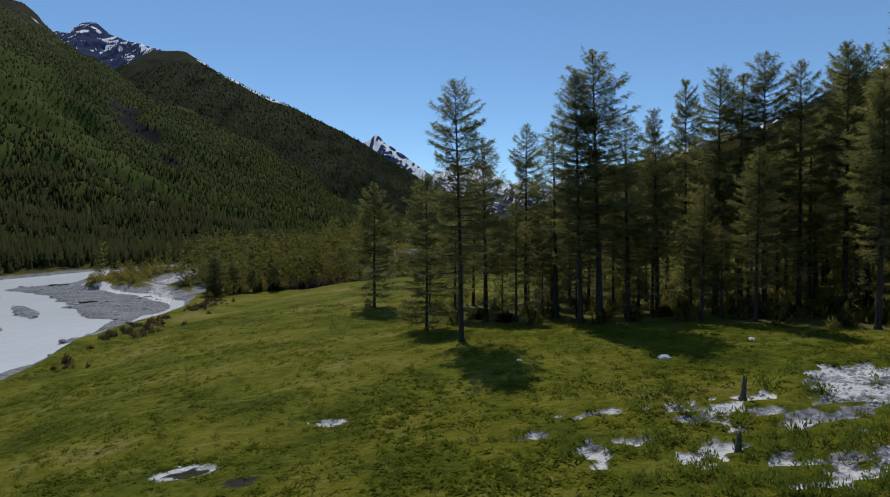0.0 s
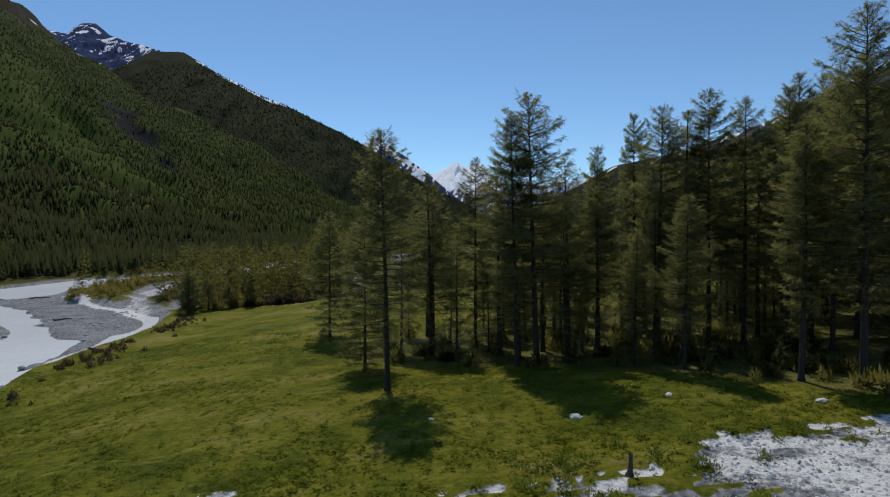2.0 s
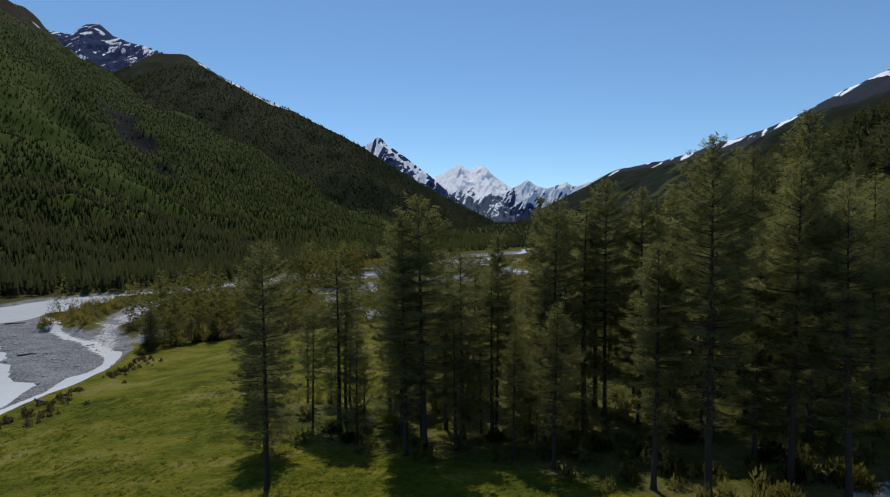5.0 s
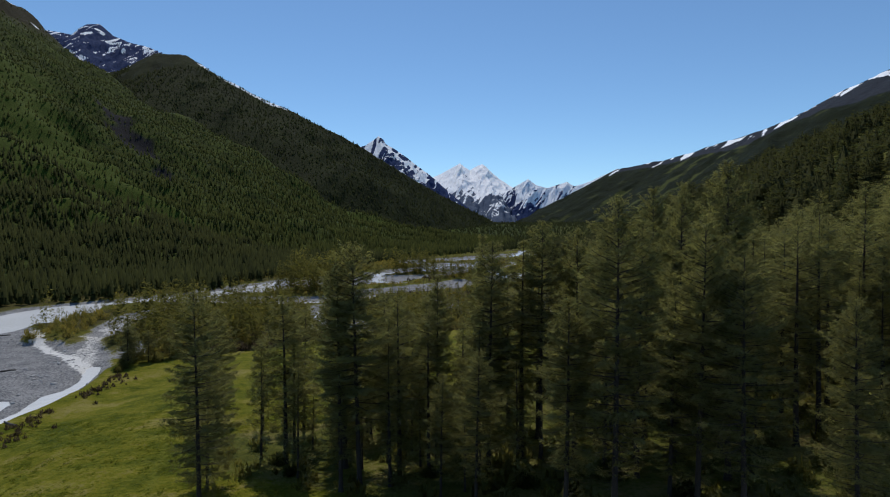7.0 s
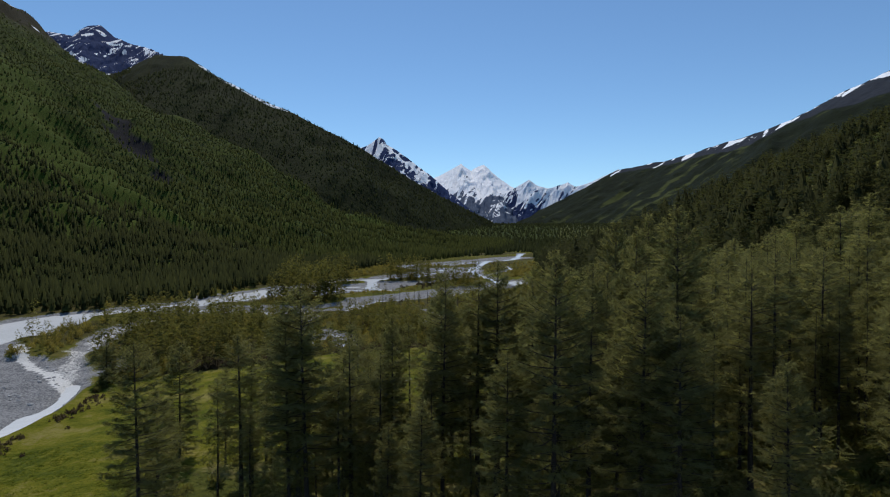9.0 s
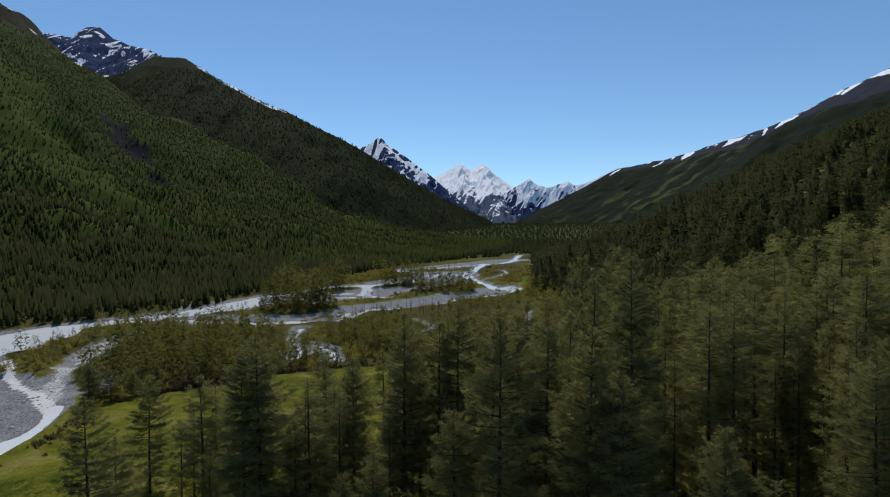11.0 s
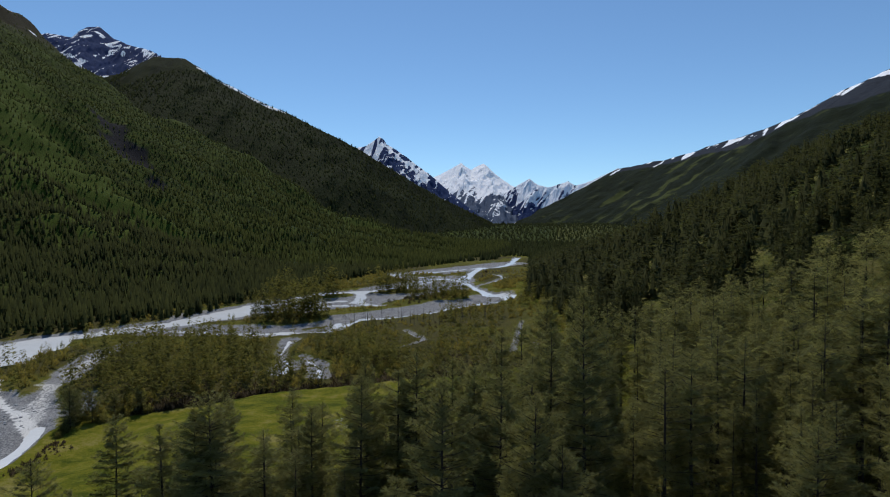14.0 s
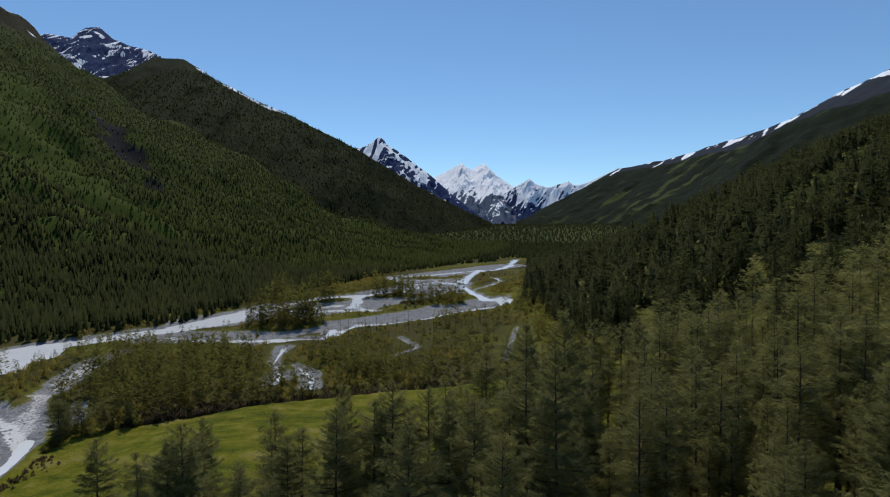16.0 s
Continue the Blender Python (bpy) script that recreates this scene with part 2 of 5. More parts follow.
def mountain_material(name, rock_dark, rock_light, snow_bias, green=None, relief=14.0):
    m, nodes, links, bsdf = material(name)
    pos = place_node(nodes)
    n1 = noise_node(nodes, links, 0.012, 8, 0.65, pos)
    n2 = noise_node(nodes, links, 0.06, 6, 0.6, pos)
    n3 = noise_node(nodes, links, 0.022, 3, 0.5, pos)
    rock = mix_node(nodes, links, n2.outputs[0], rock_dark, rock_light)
    col = rock
    if green:
        gn = ramp(nodes, [(0.38, green[0]), (0.60, green[1]), (0.76, green[2])])
        links.new(math_node(nodes, links, 'ADD', n1.outputs[0], math_node(nodes, links, 'MULTIPLY', attr_node(nodes, "mead"), 0.27)), gn.inputs[0])
        gf = math_node(nodes, links, 'ADD', attr_node(nodes, "green"), math_node(nodes, links, 'MULTIPLY', math_node(nodes, links, 'SUBTRACT', n1.outputs[0], 0.5), 0.8))
        mr = nodes.new("ShaderNodeMapRange")
        mr.inputs[1].default_value, mr.inputs[2].default_value = 0.42, 0.58
        links.new(gf, mr.inputs[0])
        col = mix_node(nodes, links, mr.outputs[0], rock, gn.outputs[0])
    sf = math_node(nodes, links, 'ADD', attr_node(nodes, "snow"), math_node(nodes, links, 'MULTIPLY', math_node(nodes, links, 'SUBTRACT', n3.outputs[0], 0.5), 0.35))
    sf = math_node(nodes, links, 'ADD', sf, math_node(nodes, links, 'MULTIPLY', math_node(nodes, links, 'SUBTRACT', n1.outputs[0], 0.5), 0.4))
    mr = nodes.new("ShaderNodeMapRange")
    sf = math_node(nodes, links, 'ADD', sf, math_node(nodes, links, 'MULTIPLY', math_node(nodes, links, 'SUBTRACT', n2.outputs[0], 0.5), 0.30))
    mr.inputs[1].default_value, mr.inputs[2].default_value = snow_bias, snow_bias + 0.02
    links.new(sf, mr.inputs[0])
    col = mix_node(nodes, links, mr.outputs[0], col, (0.95, 0.955, 0.97))
    links.new(col, bsdf.inputs["Base Color"])
    bsdf.inputs["Roughness"].default_value = 0.9
    bsdf.inputs["Specular IOR Level"].default_value = 0.04
    bump_node(nodes, links, bsdf, math_node(nodes, links, 'ADD', n1.outputs[0], math_node(nodes, links, 'MULTIPLY', n2.outputs[0], 0.4)), 0.8, relief)
    return m


def water_material():
    m, nodes, links, bsdf = material("glacial_water")
    pos = place_node(nodes)
    n = noise_node(nodes, links, 0.5, 6, 0.6, pos)
    big = noise_node(nodes, links, 0.07, 3, 0.5, pos)
    # Near-white base: glacial milk plus the sky's glint, both put into the colour.
    col = mix_node(nodes, links, big.outputs[0], (0.70, 0.71, 0.70), (0.84, 0.85, 0.85))
    links.new(col, bsdf.inputs["Base Color"])
    bsdf.inputs["Roughness"].default_value = 0.22
    bsdf.inputs["IOR"].default_value = 1.33
    bump_node(nodes, links, bsdf, n.outputs[0], 0.5, 0.2)
    return m


def stone_material(name, a, b):
    m, nodes, links, bsdf = material(name)
    geo = nodes.new("ShaderNodeNewGeometry")
    n = noise_node(nodes, links, 4.0, 6, 0.6, geo.outputs["Position"])
    f = math_node(nodes, links, 'ADD', math_node(nodes, links, 'MULTIPLY', n.outputs[0], 0.5), math_node(nodes, links, 'MULTIPLY', geo.outputs["Random Per Island"], 0.5), True)
    links.new(mix_node(nodes, links, f, a, b), bsdf.inputs["Base Color"])
    bsdf.inputs["Roughness"].default_value = 0.85
    bump_node(nodes, links, bsdf, n.outputs[0], 0.5, 0.05)
    return m


M_BARK = bark_material()
M_LARCH = foliage_material("larch_needles", (0.182, 0.182, 0.076), (0.278, 0.272, 0.108), 0.62, 13.0, 0.06)
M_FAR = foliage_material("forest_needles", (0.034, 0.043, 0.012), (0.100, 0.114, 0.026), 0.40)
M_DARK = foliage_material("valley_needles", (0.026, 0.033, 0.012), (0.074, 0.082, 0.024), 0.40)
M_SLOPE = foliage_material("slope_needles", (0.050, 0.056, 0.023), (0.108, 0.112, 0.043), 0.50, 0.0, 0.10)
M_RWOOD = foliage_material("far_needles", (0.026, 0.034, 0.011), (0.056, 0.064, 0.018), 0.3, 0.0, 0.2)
M_SHRUB = foliage_material("willow_leaves", (0.142, 0.126, 0.036), (0.330, 0.272, 0.070), 0.5, 0.0, 0.20)
M_YOUNG = foliage_material("young_needles", (0.108, 0.106, 0.031), (0.245, 0.226, 0.056), 0.5, 0.0, 0.15)
M_HEDGE = foliage_material("bare_twigs", (0.040, 0.031, 0.021), (0.100, 0.079, 0.047), 0.3)
M_GRASS = foliage_material("grass_blades", (0.082, 0.116, 0.010), (0.235, 0.232, 0.024), 0.5)
M_HERB = foliage_material("herb_leaves", (0.070, 0.110, 0.018), (0.190, 0.230, 0.040), 0.5)
M_GROUND = ground_material()
M_WATER = water_material()
M_STONE = stone_material("river_stones", (0.16, 0.16, 0.165), (0.46, 0.45, 0.43))
M_PALE = stone_material("pale_stone", (0.45, 0.44, 0.42), (0.72, 0.70, 0.67))
M_DEAD = stone_material("dead_wood", (0.025, 0.020, 0.017), (0.11, 0.095, 0.08))


# ---- the valley's plan ----
def level(y):
    """The river's level along the valley."""
    return -6 + 0.003 * (np.clip(y, 0, 1000) - 130)


def left_foot(y):
    return np.interp(y, [-300, 150, 200, 229, 250, 274, 365, 493, 657, 760, 878, 1000, 1300, 2000, 2600, 4900],
                     [-230, -188, -177, -163, -150, -134, -112, -98, -50, 0, 20, 60, 120, 260, 330, 400])


def left_crest(x):
    return np.interp(x, [-1700, -1035, -862, -648, -509, -245, -179, 0, 200], [1500, 1330, 1250, 1130, 1150, 1150, 1200, 1300, 1500])


def right_foot(y):
    return np.interp(y, [-300, 0, 60, 120, 200, 300, 380, 480, 560, 700, 1000, 2000, 3000, 4900],
                     [110, 80, 62, 78, 90, 86, 80, 92, 108, 120, 150, 330, 420, 500])


def right_crest(x):
    return np.interp(x, [60, 88, 133, 168, 224, 257, 310, 385, 454, 563, 750], [760, 660, 570, 520, 510, 530, 570, 600, 610, 690, 800])


def bank(y):
    """The meadow's edge above the river."""
    return np.interp(y, [-300, 40, 56, 66, 78, 88, 101, 111, 120, 128, 145], [-62, -38, -42.5, -44.5, -49, -49.5, -50, -50.5, -53, -56.5, -50])


def meadow_end(x):
    return np.interp(x, [-70, -57, -45, -34, -23, -2, 20, 36, 63, 80, 100], [126, 130, 136, 144, 151, 158, 166, 170, 186, 195, 205])


CH_A = [(113, 911), (90, 753), (64, 666), (51, 684), (32, 520), (42, 455), (53, 405), (68, 412), (62, 373), (43, 352), (30, 338)]
CH_B = [(30, 338), (20, 321), (-1, 302), (-16, 299), (-24, 260), (-49, 256), (-73, 256), (-97, 263)]
CH_C = [(36, 509), (11, 542), (-8, 510), (-10, 456), (-20, 440), (-40, 426), (-32, 367), (-16, 347), (-38, 353), (-60, 347), (-90, 341)]
CH_D = [(51, 684), (1, 620), (-39, 592), (-26, 542), (-8, 510)]
CH_MAIN = [(-40, 426), (-65, 409), (-81, 378), (-90, 342), (-96, 307), (-104, 284), (-120, 264), (-136, 244), (-144, 222), (-145, 200), (-141, 180), (-133, 164)]
CH_WIDE = [(-140, 234), (-137, 213), (-135, 194), (-137, 174)]
CH_S = [(-138, 168), (-113, 150), (-96, 133), (-83, 119.5), (-71, 106), (-63, 95)]
CH_W = [(-140, 164), (-125, 150), (-101, 127), (-89, 114.5), (-77, 103), (-66, 94)]
CH_LOW = [(-66, 97), (-59, 84), (-54.5, 69), (-53, 45), (-64, 0), (-90, -80), (-120, -300)]
CH_EDGE = [(-63, 133), (-59, 126), (-56, 117), (-55, 109), (-54, 100), (-54, 92), (-53, 78), (-51, 62), (-50, 40)]
CH_BAR = [(-112, 176), (-104, 170), (-97, 160), (-86, 150), (-74, 141), (-61, 128)]
CH_SIDE = [(-97, 232), (-98, 214), (-94, 194), (-88, 178), (-84, 166), (-79, 153), (-72, 144), (-63, 131)]
BRAIDS = [[(-37, 585), (-16, 552), (26, 570)], [(11, 540), (-7, 464), (-20, 460), (-38, 432)], [(-24, 357), (-36, 379), (-50, 372), (-66, 352)],
          [(-54, 244), (-40, 253), (-24, 257), (-26, 287)], [(53, 405), (66, 424), (80, 430), (86, 470)], [(64, 582), (72, 545), (58, 500), (42, 455)], [(5, 480), (24, 470), (36, 440)], [(-62, 330), (-84, 322), (-96, 307)]]
CHANNELS = [(CH_A, 4.0), (CH_B, 2.6), (CH_C, 3.6), (CH_D, 3.0), (CH_MAIN, 10.0), (CH_WIDE, 15.0), (CH_S, 3.6), (CH_W, 2.8), (CH_LOW, 5.6), (CH_EDGE, 1.8)] + [(pts, 1.9) for pts in BRAIDS]
POOLS = [([(-36, 240), (-32, 215), (-22, 194), (-22, 182)], 0.7), ([(-22, 210), (-12, 194), (-8, 178)], 0.5),
         ([(64, 289), (59, 255), (56, 231), (54, 216)], -0.2), ([(65, 236), (64, 221)], 0.2), ([(10, 262), (20, 240), (12, 222)], 0.3)]
BARS = [([(-121, 170), (-100, 152), (-80, 132), (-62, 106)], 14), ([(-100, 262), (-60, 262), (-30, 290), (10, 330), (50, 390)], 15),
        ([(-95, 310), (-60, 340), (-20, 400), (20, 480)], 24), ([(-20, 440), (20, 520), (-20, 580), (50, 690), (90, 760)], 26), (CH_SIDE, 4.6), (CH_MAIN, 12), (CH_S, 8), (CH_LOW, 14), (CH_W, 24), (CH_EDGE, 4.0),
        ([(-36, 240), (-32, 215), (-22, 190)], 4), ([(-22, 210), (-12, 194), (-8, 180)], 3), ([(-69, 161), (-63, 148), (-60, 141)], 2.5)]
ISLES = [((-53, 298), 20, 21), ((-20, 425), 26, 13), ((16, 385), 22, 14), ((-98, 169), 7, 12), ((-106, 190), 8, 17), ((-115, 214), 8, 18), ((0, 575), 24, 14), ((40, 560), 10, 14), ((-70, 395), 26, 16)]
STRIPS = [([(6.4, 30.6), (8.9, 31.4)], 0.55), ([(11.1, 31.0), (13.0, 31.4), (14.5, 31.1)], 0.75), ([(11.2, 29.3), (13.6, 29.5), (13.4, 28.6)], 0.55), ([(8.5, 27.4), (9.6, 27.7)], 0.55),
          ([(6.7, 26.7), (6.8, 25.6)], 0.6), ([(10.5, 25.2), (12.2, 26.4)], 0.6), ([(13.7, 24.8), (14.5, 24.4)], 0.7), ([(15.3, 32.2), (17.0, 32.5)], 0.4), ([(16.1, 28.8), (17.8, 29.1), (19.6, 29.2)], 0.6),
          ([(16.0, 30.1), (18.0, 30.3), (20.1, 30.8)], 0.6), ([(21.3, 34.9), (24.1, 35.5)], 0.7), ([(13.9, 21.7), (16.0, 23.5), (17.8, 24.9)], 1.2), ([(3.5, 28.8), (5.0, 28.6)], 0.35)]
TRACK = [(-24.3, 110), (-18.1, 88), (-14.5, 73.4), (-7.7, 55.3), (-7.0, 49.3), (-6.9, 45.2), (-7.4, 38.2), (-8.6, 31), (-13, 20)]


def glades(x, y):
    """Grassy strips running down the left mountainside."""
    e = left_foot(y) - x
    return sstep(0.02, 0.30, fbm(y * 0.010 + 0.004 * x, x * 0.003, 84, 4)) * sstep(110, 240, e)


def gully(x, y):
    """The dark rocky gully in the left mountainside."""
    return sstep(26, 12, dist_line(x, y, [(-530, 925), (-490, 885), (-430, 825), (-385, 775)]) + 34 * fbm(x * 0.02, y * 0.02, 62, 4))


def bare(x, y, z):
    """The brown treeless shoulder at the top of the left mountainside."""
    return sstep(415, 485, z + 60 * fbm(x * 0.006, y * 0.006, 64, 3)) * (x < -500) * (y > 900)


def zones(x, y):
    """Height and the covers of the ground, in plan."""
    x, y = np.asarray(x, float), np.asarray(y, float)
    lev = level(y)
    soft = 2.2 * fbm(x * 0.06, y * 0.06, 3, 3)
    flat = lev + 1.5 + 0.9 * fbm(x * 0.04, y * 0.04, 5, 4) + 63 * sstep(950, 2600, y)
    # meadow terrace
    d_bank = x - bank(y)
    mead = -5.6 * np.exp(-(np.clip(d_bank, 0, None) / 22.0) ** 1.3) - 1.0 * sstep(75, 110, y) * sstep(40, 10, d_bank) - 2.0 * sstep(100, 165, y)
    mead = mead + 1.1 * np.exp(-((x - 6) / 15.0) ** 2 - ((y - 47) / 12.0) ** 2) + 1.0 * sstep(12, 26, x) * sstep(75, 45, y)
    mead = mead + 0.5 * fbm(x * 0.05, y * 0.05, 7, 4) + 0.09 * fbm(x * 0.9, y * 0.9, 8, 3)
    inside = np.minimum(d_bank, meadow_end(x) - y) + 0.6 * soft
    on = sstep(-2.5, 1.0, inside)
    z = flat * (1 - on) + np.maximum(mead, flat) * on
    # right side of the valley
    d = x - right_foot(y)
    rise = 0.42 * 12 * np.log1p(np.exp(np.clip(d / 12, -30, 30))) + np.where(d > 30, 0.42 * (d - 12 * np.log1p(np.exp(np.clip(d / 12, -30, 30)))), 0)
    rise = rise * (1 + 0.12 * fbm(x * 0.011, y * 0.011, 11, 4)) + np.clip(d / 80, 0, 1) * 5 * fbm(x * 0.03, y * 0.03, 12, 4)
    over = np.clip(y - right_crest(x), 0, None)
    rise = np.maximum(rise - 0.006 * np.minimum(over, 50) ** 2 - 0.6 * np.clip(over - 50, 0, None), 0)
    # left side of the valley
    e = np.clip(left_foot(y) - x, 0, None)
    up = np.where(e < 390, e * e / 1300.0, 117 + 0.6 * (e - 390)) - 0.055 * np.clip(e - 500, 0, None)
    up = up + 22 * np.exp(-((x + 985) / 70.0) ** 2 - ((y - 1340) / 120.0) ** 2)
    rib = fbm(y * 0.0065 + 0.0016 * x, x * 0.0022, 21, 4)
    up = up + np.clip(e / 260, 0, 1) * (52 * (np.abs(rib) - 0.22) + 20 * fbm(x * 0.02, y * 0.02, 22, 4))
    past = np.clip(y - left_crest(x), 0, None)
    up = np.maximum(up - 0.005 * np.minimum(past, 60) ** 2 - 0.65 * np.clip(past - 60, 0, None), 0)
    gul = gully(x, y)
    z = z + rise + up - 9 * gul
    # river
    ch = np.full(x.shape, 1e9)
    for pts, half in CHANNELS + POOLS:
        ch = np.minimum(ch, dist_line(x, y, pts) - half * (1 + 0.7 * fbm(x * 0.05, y * 0.05, 33, 2)) - min(1.0, half / 5 + 0.15) * (0.35 * soft + 3.4 * fbm(x * 0.13, y * 0.10, 34, 4)))
    bar = np.full(x.shape, 1e9)
    for pts, half in BARS:
        bar = np.minimum(bar, dist_line(x, y, pts) - half - soft * 2.2)
    isle = np.full(x.shape, 9.0)
    for (cx, cy), rx, ry in ISLES:
        isle = np.minimum(isle, np.hypot((x - cx) / rx, (y - cy) / ry) - 1 + 0.35 * soft / 2.2)
    low = (1 - on) * (1 - np.clip(rise / 3, 0, 1)) * (1 - np.clip(up / 3, 0, 1))
    gravel = np.maximum(sstep(3, -3, bar), sstep(2.6, 0.4, ch)) * low
    gravel = gravel * np.maximum(sstep(-0.05, 0.1, isle), sstep(3, 0, ch))
    shore = lev + 0.28 + 0.35 * fbm(x * 0.09, y * 0.09, 31, 4)
    z = z * (1 - gravel) + np.minimum(z, shore) * gravel
    wet = sstep(0.9, -1.1, ch) * (1 - on)
    z = z * (1 - wet) + (lev - 0.7) * wet
    # dry stone bed beside the meadow, and small stony hollows in it
    top = np.interp(x, [0, 7, 13, 16, 19, 21, 24.5, 29, 33, 39, 44, 50], [29, 29.4, 29.7, 30.2, 31.8, 33.8, 35.0, 36.0, 37.2, 39.8, 42.4, 45.4])
    lean = np.interp(x - 0.15 * (y - 25), [1, 6, 12, 16.5, 18.5, 20.5, 50], [-0.95, -0.80, -0.62, -0.38, 0.15, 0.8, 0.95])
    beds = sstep(0.0, 0.14, lean + 1.25 * fbm(0.11 * (x + 0.3 * y), 0.80 * (y - 0.3 * x), 41, 4)) * sstep(0.6, -0.8, y - top + 4.2 * fbm(0.16 * (x + 0.3 * y), 0.7 * (y - 0.3 * x), 42, 4))
    rag = 1.5 * fbm(x * 0.6, y * 1.1, 44, 3) + 1.9 * fbm(x * 1.7, y * 2.4, 49, 2) + 0.3
    for pts, half in STRIPS:
        beds = np.maximum(beds, sstep(1.25, 0.75, dist_line(x, y, pts) / half + rag))
    wide = 10 * fbm(x * 0.07, y * 0.07, 48, 3)
    beds = beds * np.maximum(sstep(11, 19, y + 0.5 * wide), sstep(0, 6, x - 25 - 0.3 * (18 - y) - wide) * sstep(-16, -2, y + wide))
    pits = sstep(1.3, 0.7, np.hypot((x + 11.0) / 1.45, (y - 27.2) / 0.8)) + sstep(1.3, 0.6, np.hypot((x + 5.6) / 1.0, (y - 32.3) / 0.4))
    pits = pits + 0.35 * sstep(0.05, 0.35, fbm(x * 0.3, y * 0.15, 45, 3)) * sstep(1.4, 0.5, np.hypot((x - 14) / 10.0, (y - 120) / 12.0))
    pale = np.clip(beds * (0.64 + 1.1 * fbm(x * 0.25, y * 0.7, 43, 3)) + pits * 0.9 + 0.95 * sstep(1.9, 0.9, dist_line(x, y, CH_BAR) + 1.2 * fbm(x * 0.15, y * 0.15, 47, 2)) + 0.50 * sstep(4.0, 1.5, dist_line(x, y, CH_SIDE) + 5 * fbm(x * 0.12, y * 0.12, 46, 3)), 0, 1)
    soil = sstep(0.85, 0.55, np.hypot((x + 10.8) / 1.35, (y - 27.0) / 0.75)) * 1.2 + 0.9 * sstep(1.2, 0.7, np.hypot((x + 7.8) / 0.9, (y - 25.3) / 0.4))
    gravel = np.maximum(gravel, np.clip(beds + pits, 0, 1))
    z = z - 0.25 * beds - 0.12 * np.clip(pits, 0, 1)
    wood = np.clip(forest_near(x, y) + sstep(0, 12, d) * (1 - clearing(x, y)), 0, 1) * (1 - 0.6 * sstep(300, 700, y))
    hill = sstep(5, 40, e) + sstep(20, 60, d) + sstep(930, 1050, y)
    scrub = sstep(1000, 880, y) * (1 - on) * low * (1 - gravel) * (0.45 + 0.5 * sstep(-0.25, 0.2, fbm(x * 0.03, y * 0.03, 51, 4)))
    track = sstep(0.55, 0.2, dist_line(x, y, TRACK) + 0.5 * fbm(x * 0.4, y * 0.4, 61, 2))
    return z, dict(gravel=gravel, wood=wood, hill=np.clip(hill, 0, 1), scrub=scrub, track=track, pale=pale, soil=soil, rock=gul, bare=np.clip(bare(x, y, z), 0, 1), glade=np.clip(glades(x, y), 0, 1) * 0.9,
                   snow=sstep(1.2, 0.7, np.hypot((x + 1022) / 26.0, (y - 1318) / 16.0)) + sstep(1.2, 0.7, np.hypot((x + 915) / 9.0, (y - 1270) / 10.0))), on, inside, ch


def forest_near(x, y):
    """Where the larch wood on the terrace stands."""
    front = np.interp(x, [-7, -2, 6, 14, 24, 36, 60, 100], [66, 61, 57, 54, 49, 43, 36, 20])
    back = np.interp(x, [-4, 8, 16, 30, 40, 52, 62, 75, 95], [74, 78, 96, 98, 102, 110, 120, 128, 136])
    return sstep(-2, 2, y - front) * sstep(-2, 2, back - y) * sstep(-8, -4, x + 0.2 * (y - 70))


GLADES = [([(86, 163), (98, 182), (112, 197), (137, 203), (160, 207), (188, 224)], 8.0), ([(225, 350), (300, 428), (372, 488), (460, 570)], 10.0)]


def clearing(x, y):
    """Open grassy strips on the right slope."""
    out = 0.55 * sstep(1.2, 0.75, np.hypot((x - 112) / 22.0, (y - 172) / 26.0))
    for pts, half in GLADES:
        out = np.maximum(out, sstep(half + 3, half - 3, dist_line(x, y, pts) + 9 * fbm(x * 0.05, y * 0.05, 63, 3)))
    return out


def height(x, y):
    return zones(np.atleast_1d(x), np.atleast_1d(y))[0]


def build_ground():
    ys = [-300.0]
    while ys[-1] < 4900:
        ys.append(ys[-1] + max(0.5 if 18 < ys[-1] < 42 else 0.75 if 12 < ys[-1] < 60 else 1.1, 0.0135 * abs(ys[-1] - 8)))
    ys = np.array(ys)
    us = np.linspace(-1, 1, 341)
    us = 0.55 * us + 0.45 * us ** 3
    w = 70 + 1.06 * np.abs(ys + 20)
    X = 15 + us[None, :] * w[:, None]
    Y = np.repeat(ys[:, None], len(us), 1)
    z, cover, on, inside, ch = zones(X.ravel(), Y.ravel())
    nr, nc = X.shape
    i = np.arange((nr - 1) * nc).reshape(nr - 1, nc)[:, :-1].ravel()
    faces = np.stack([i, i + 1, i + nc + 1, i + nc], 1)
    me = mesh_of("ground", np.stack([X.ravel(), Y.ravel(), z], 1), faces, M_GROUND, True, cover)
    tagged(new("ground", me), "green valley floor with meadow, gravel bars and wooded slopes", "ground", kind="structure")
    # river surface
    ys2 = np.arange(-300, 1001, 20.0)
    xs2 = np.linspace(-260, 160, 22)
    X2, Y2 = np.meshgrid(xs2, ys2)
    n2 = len(xs2)
    i = np.arange((len(ys2) - 1) * n2).reshape(-1, n2)[:, :-1].ravel()
    me = mesh_of("river_water", np.stack([X2.ravel(), Y2.ravel(), level(Y2.ravel()) - 0.05], 1), np.stack([i, i + 1, i + n2 + 1, i + n2], 1), M_WATER, True)
    tagged(new("river_water", me), "milky grey glacial river in braided channels", "river", kind="structure")


build_ground()


# ---- mountains ----
OVER = np.array([41.0, 0.0, 43.4])


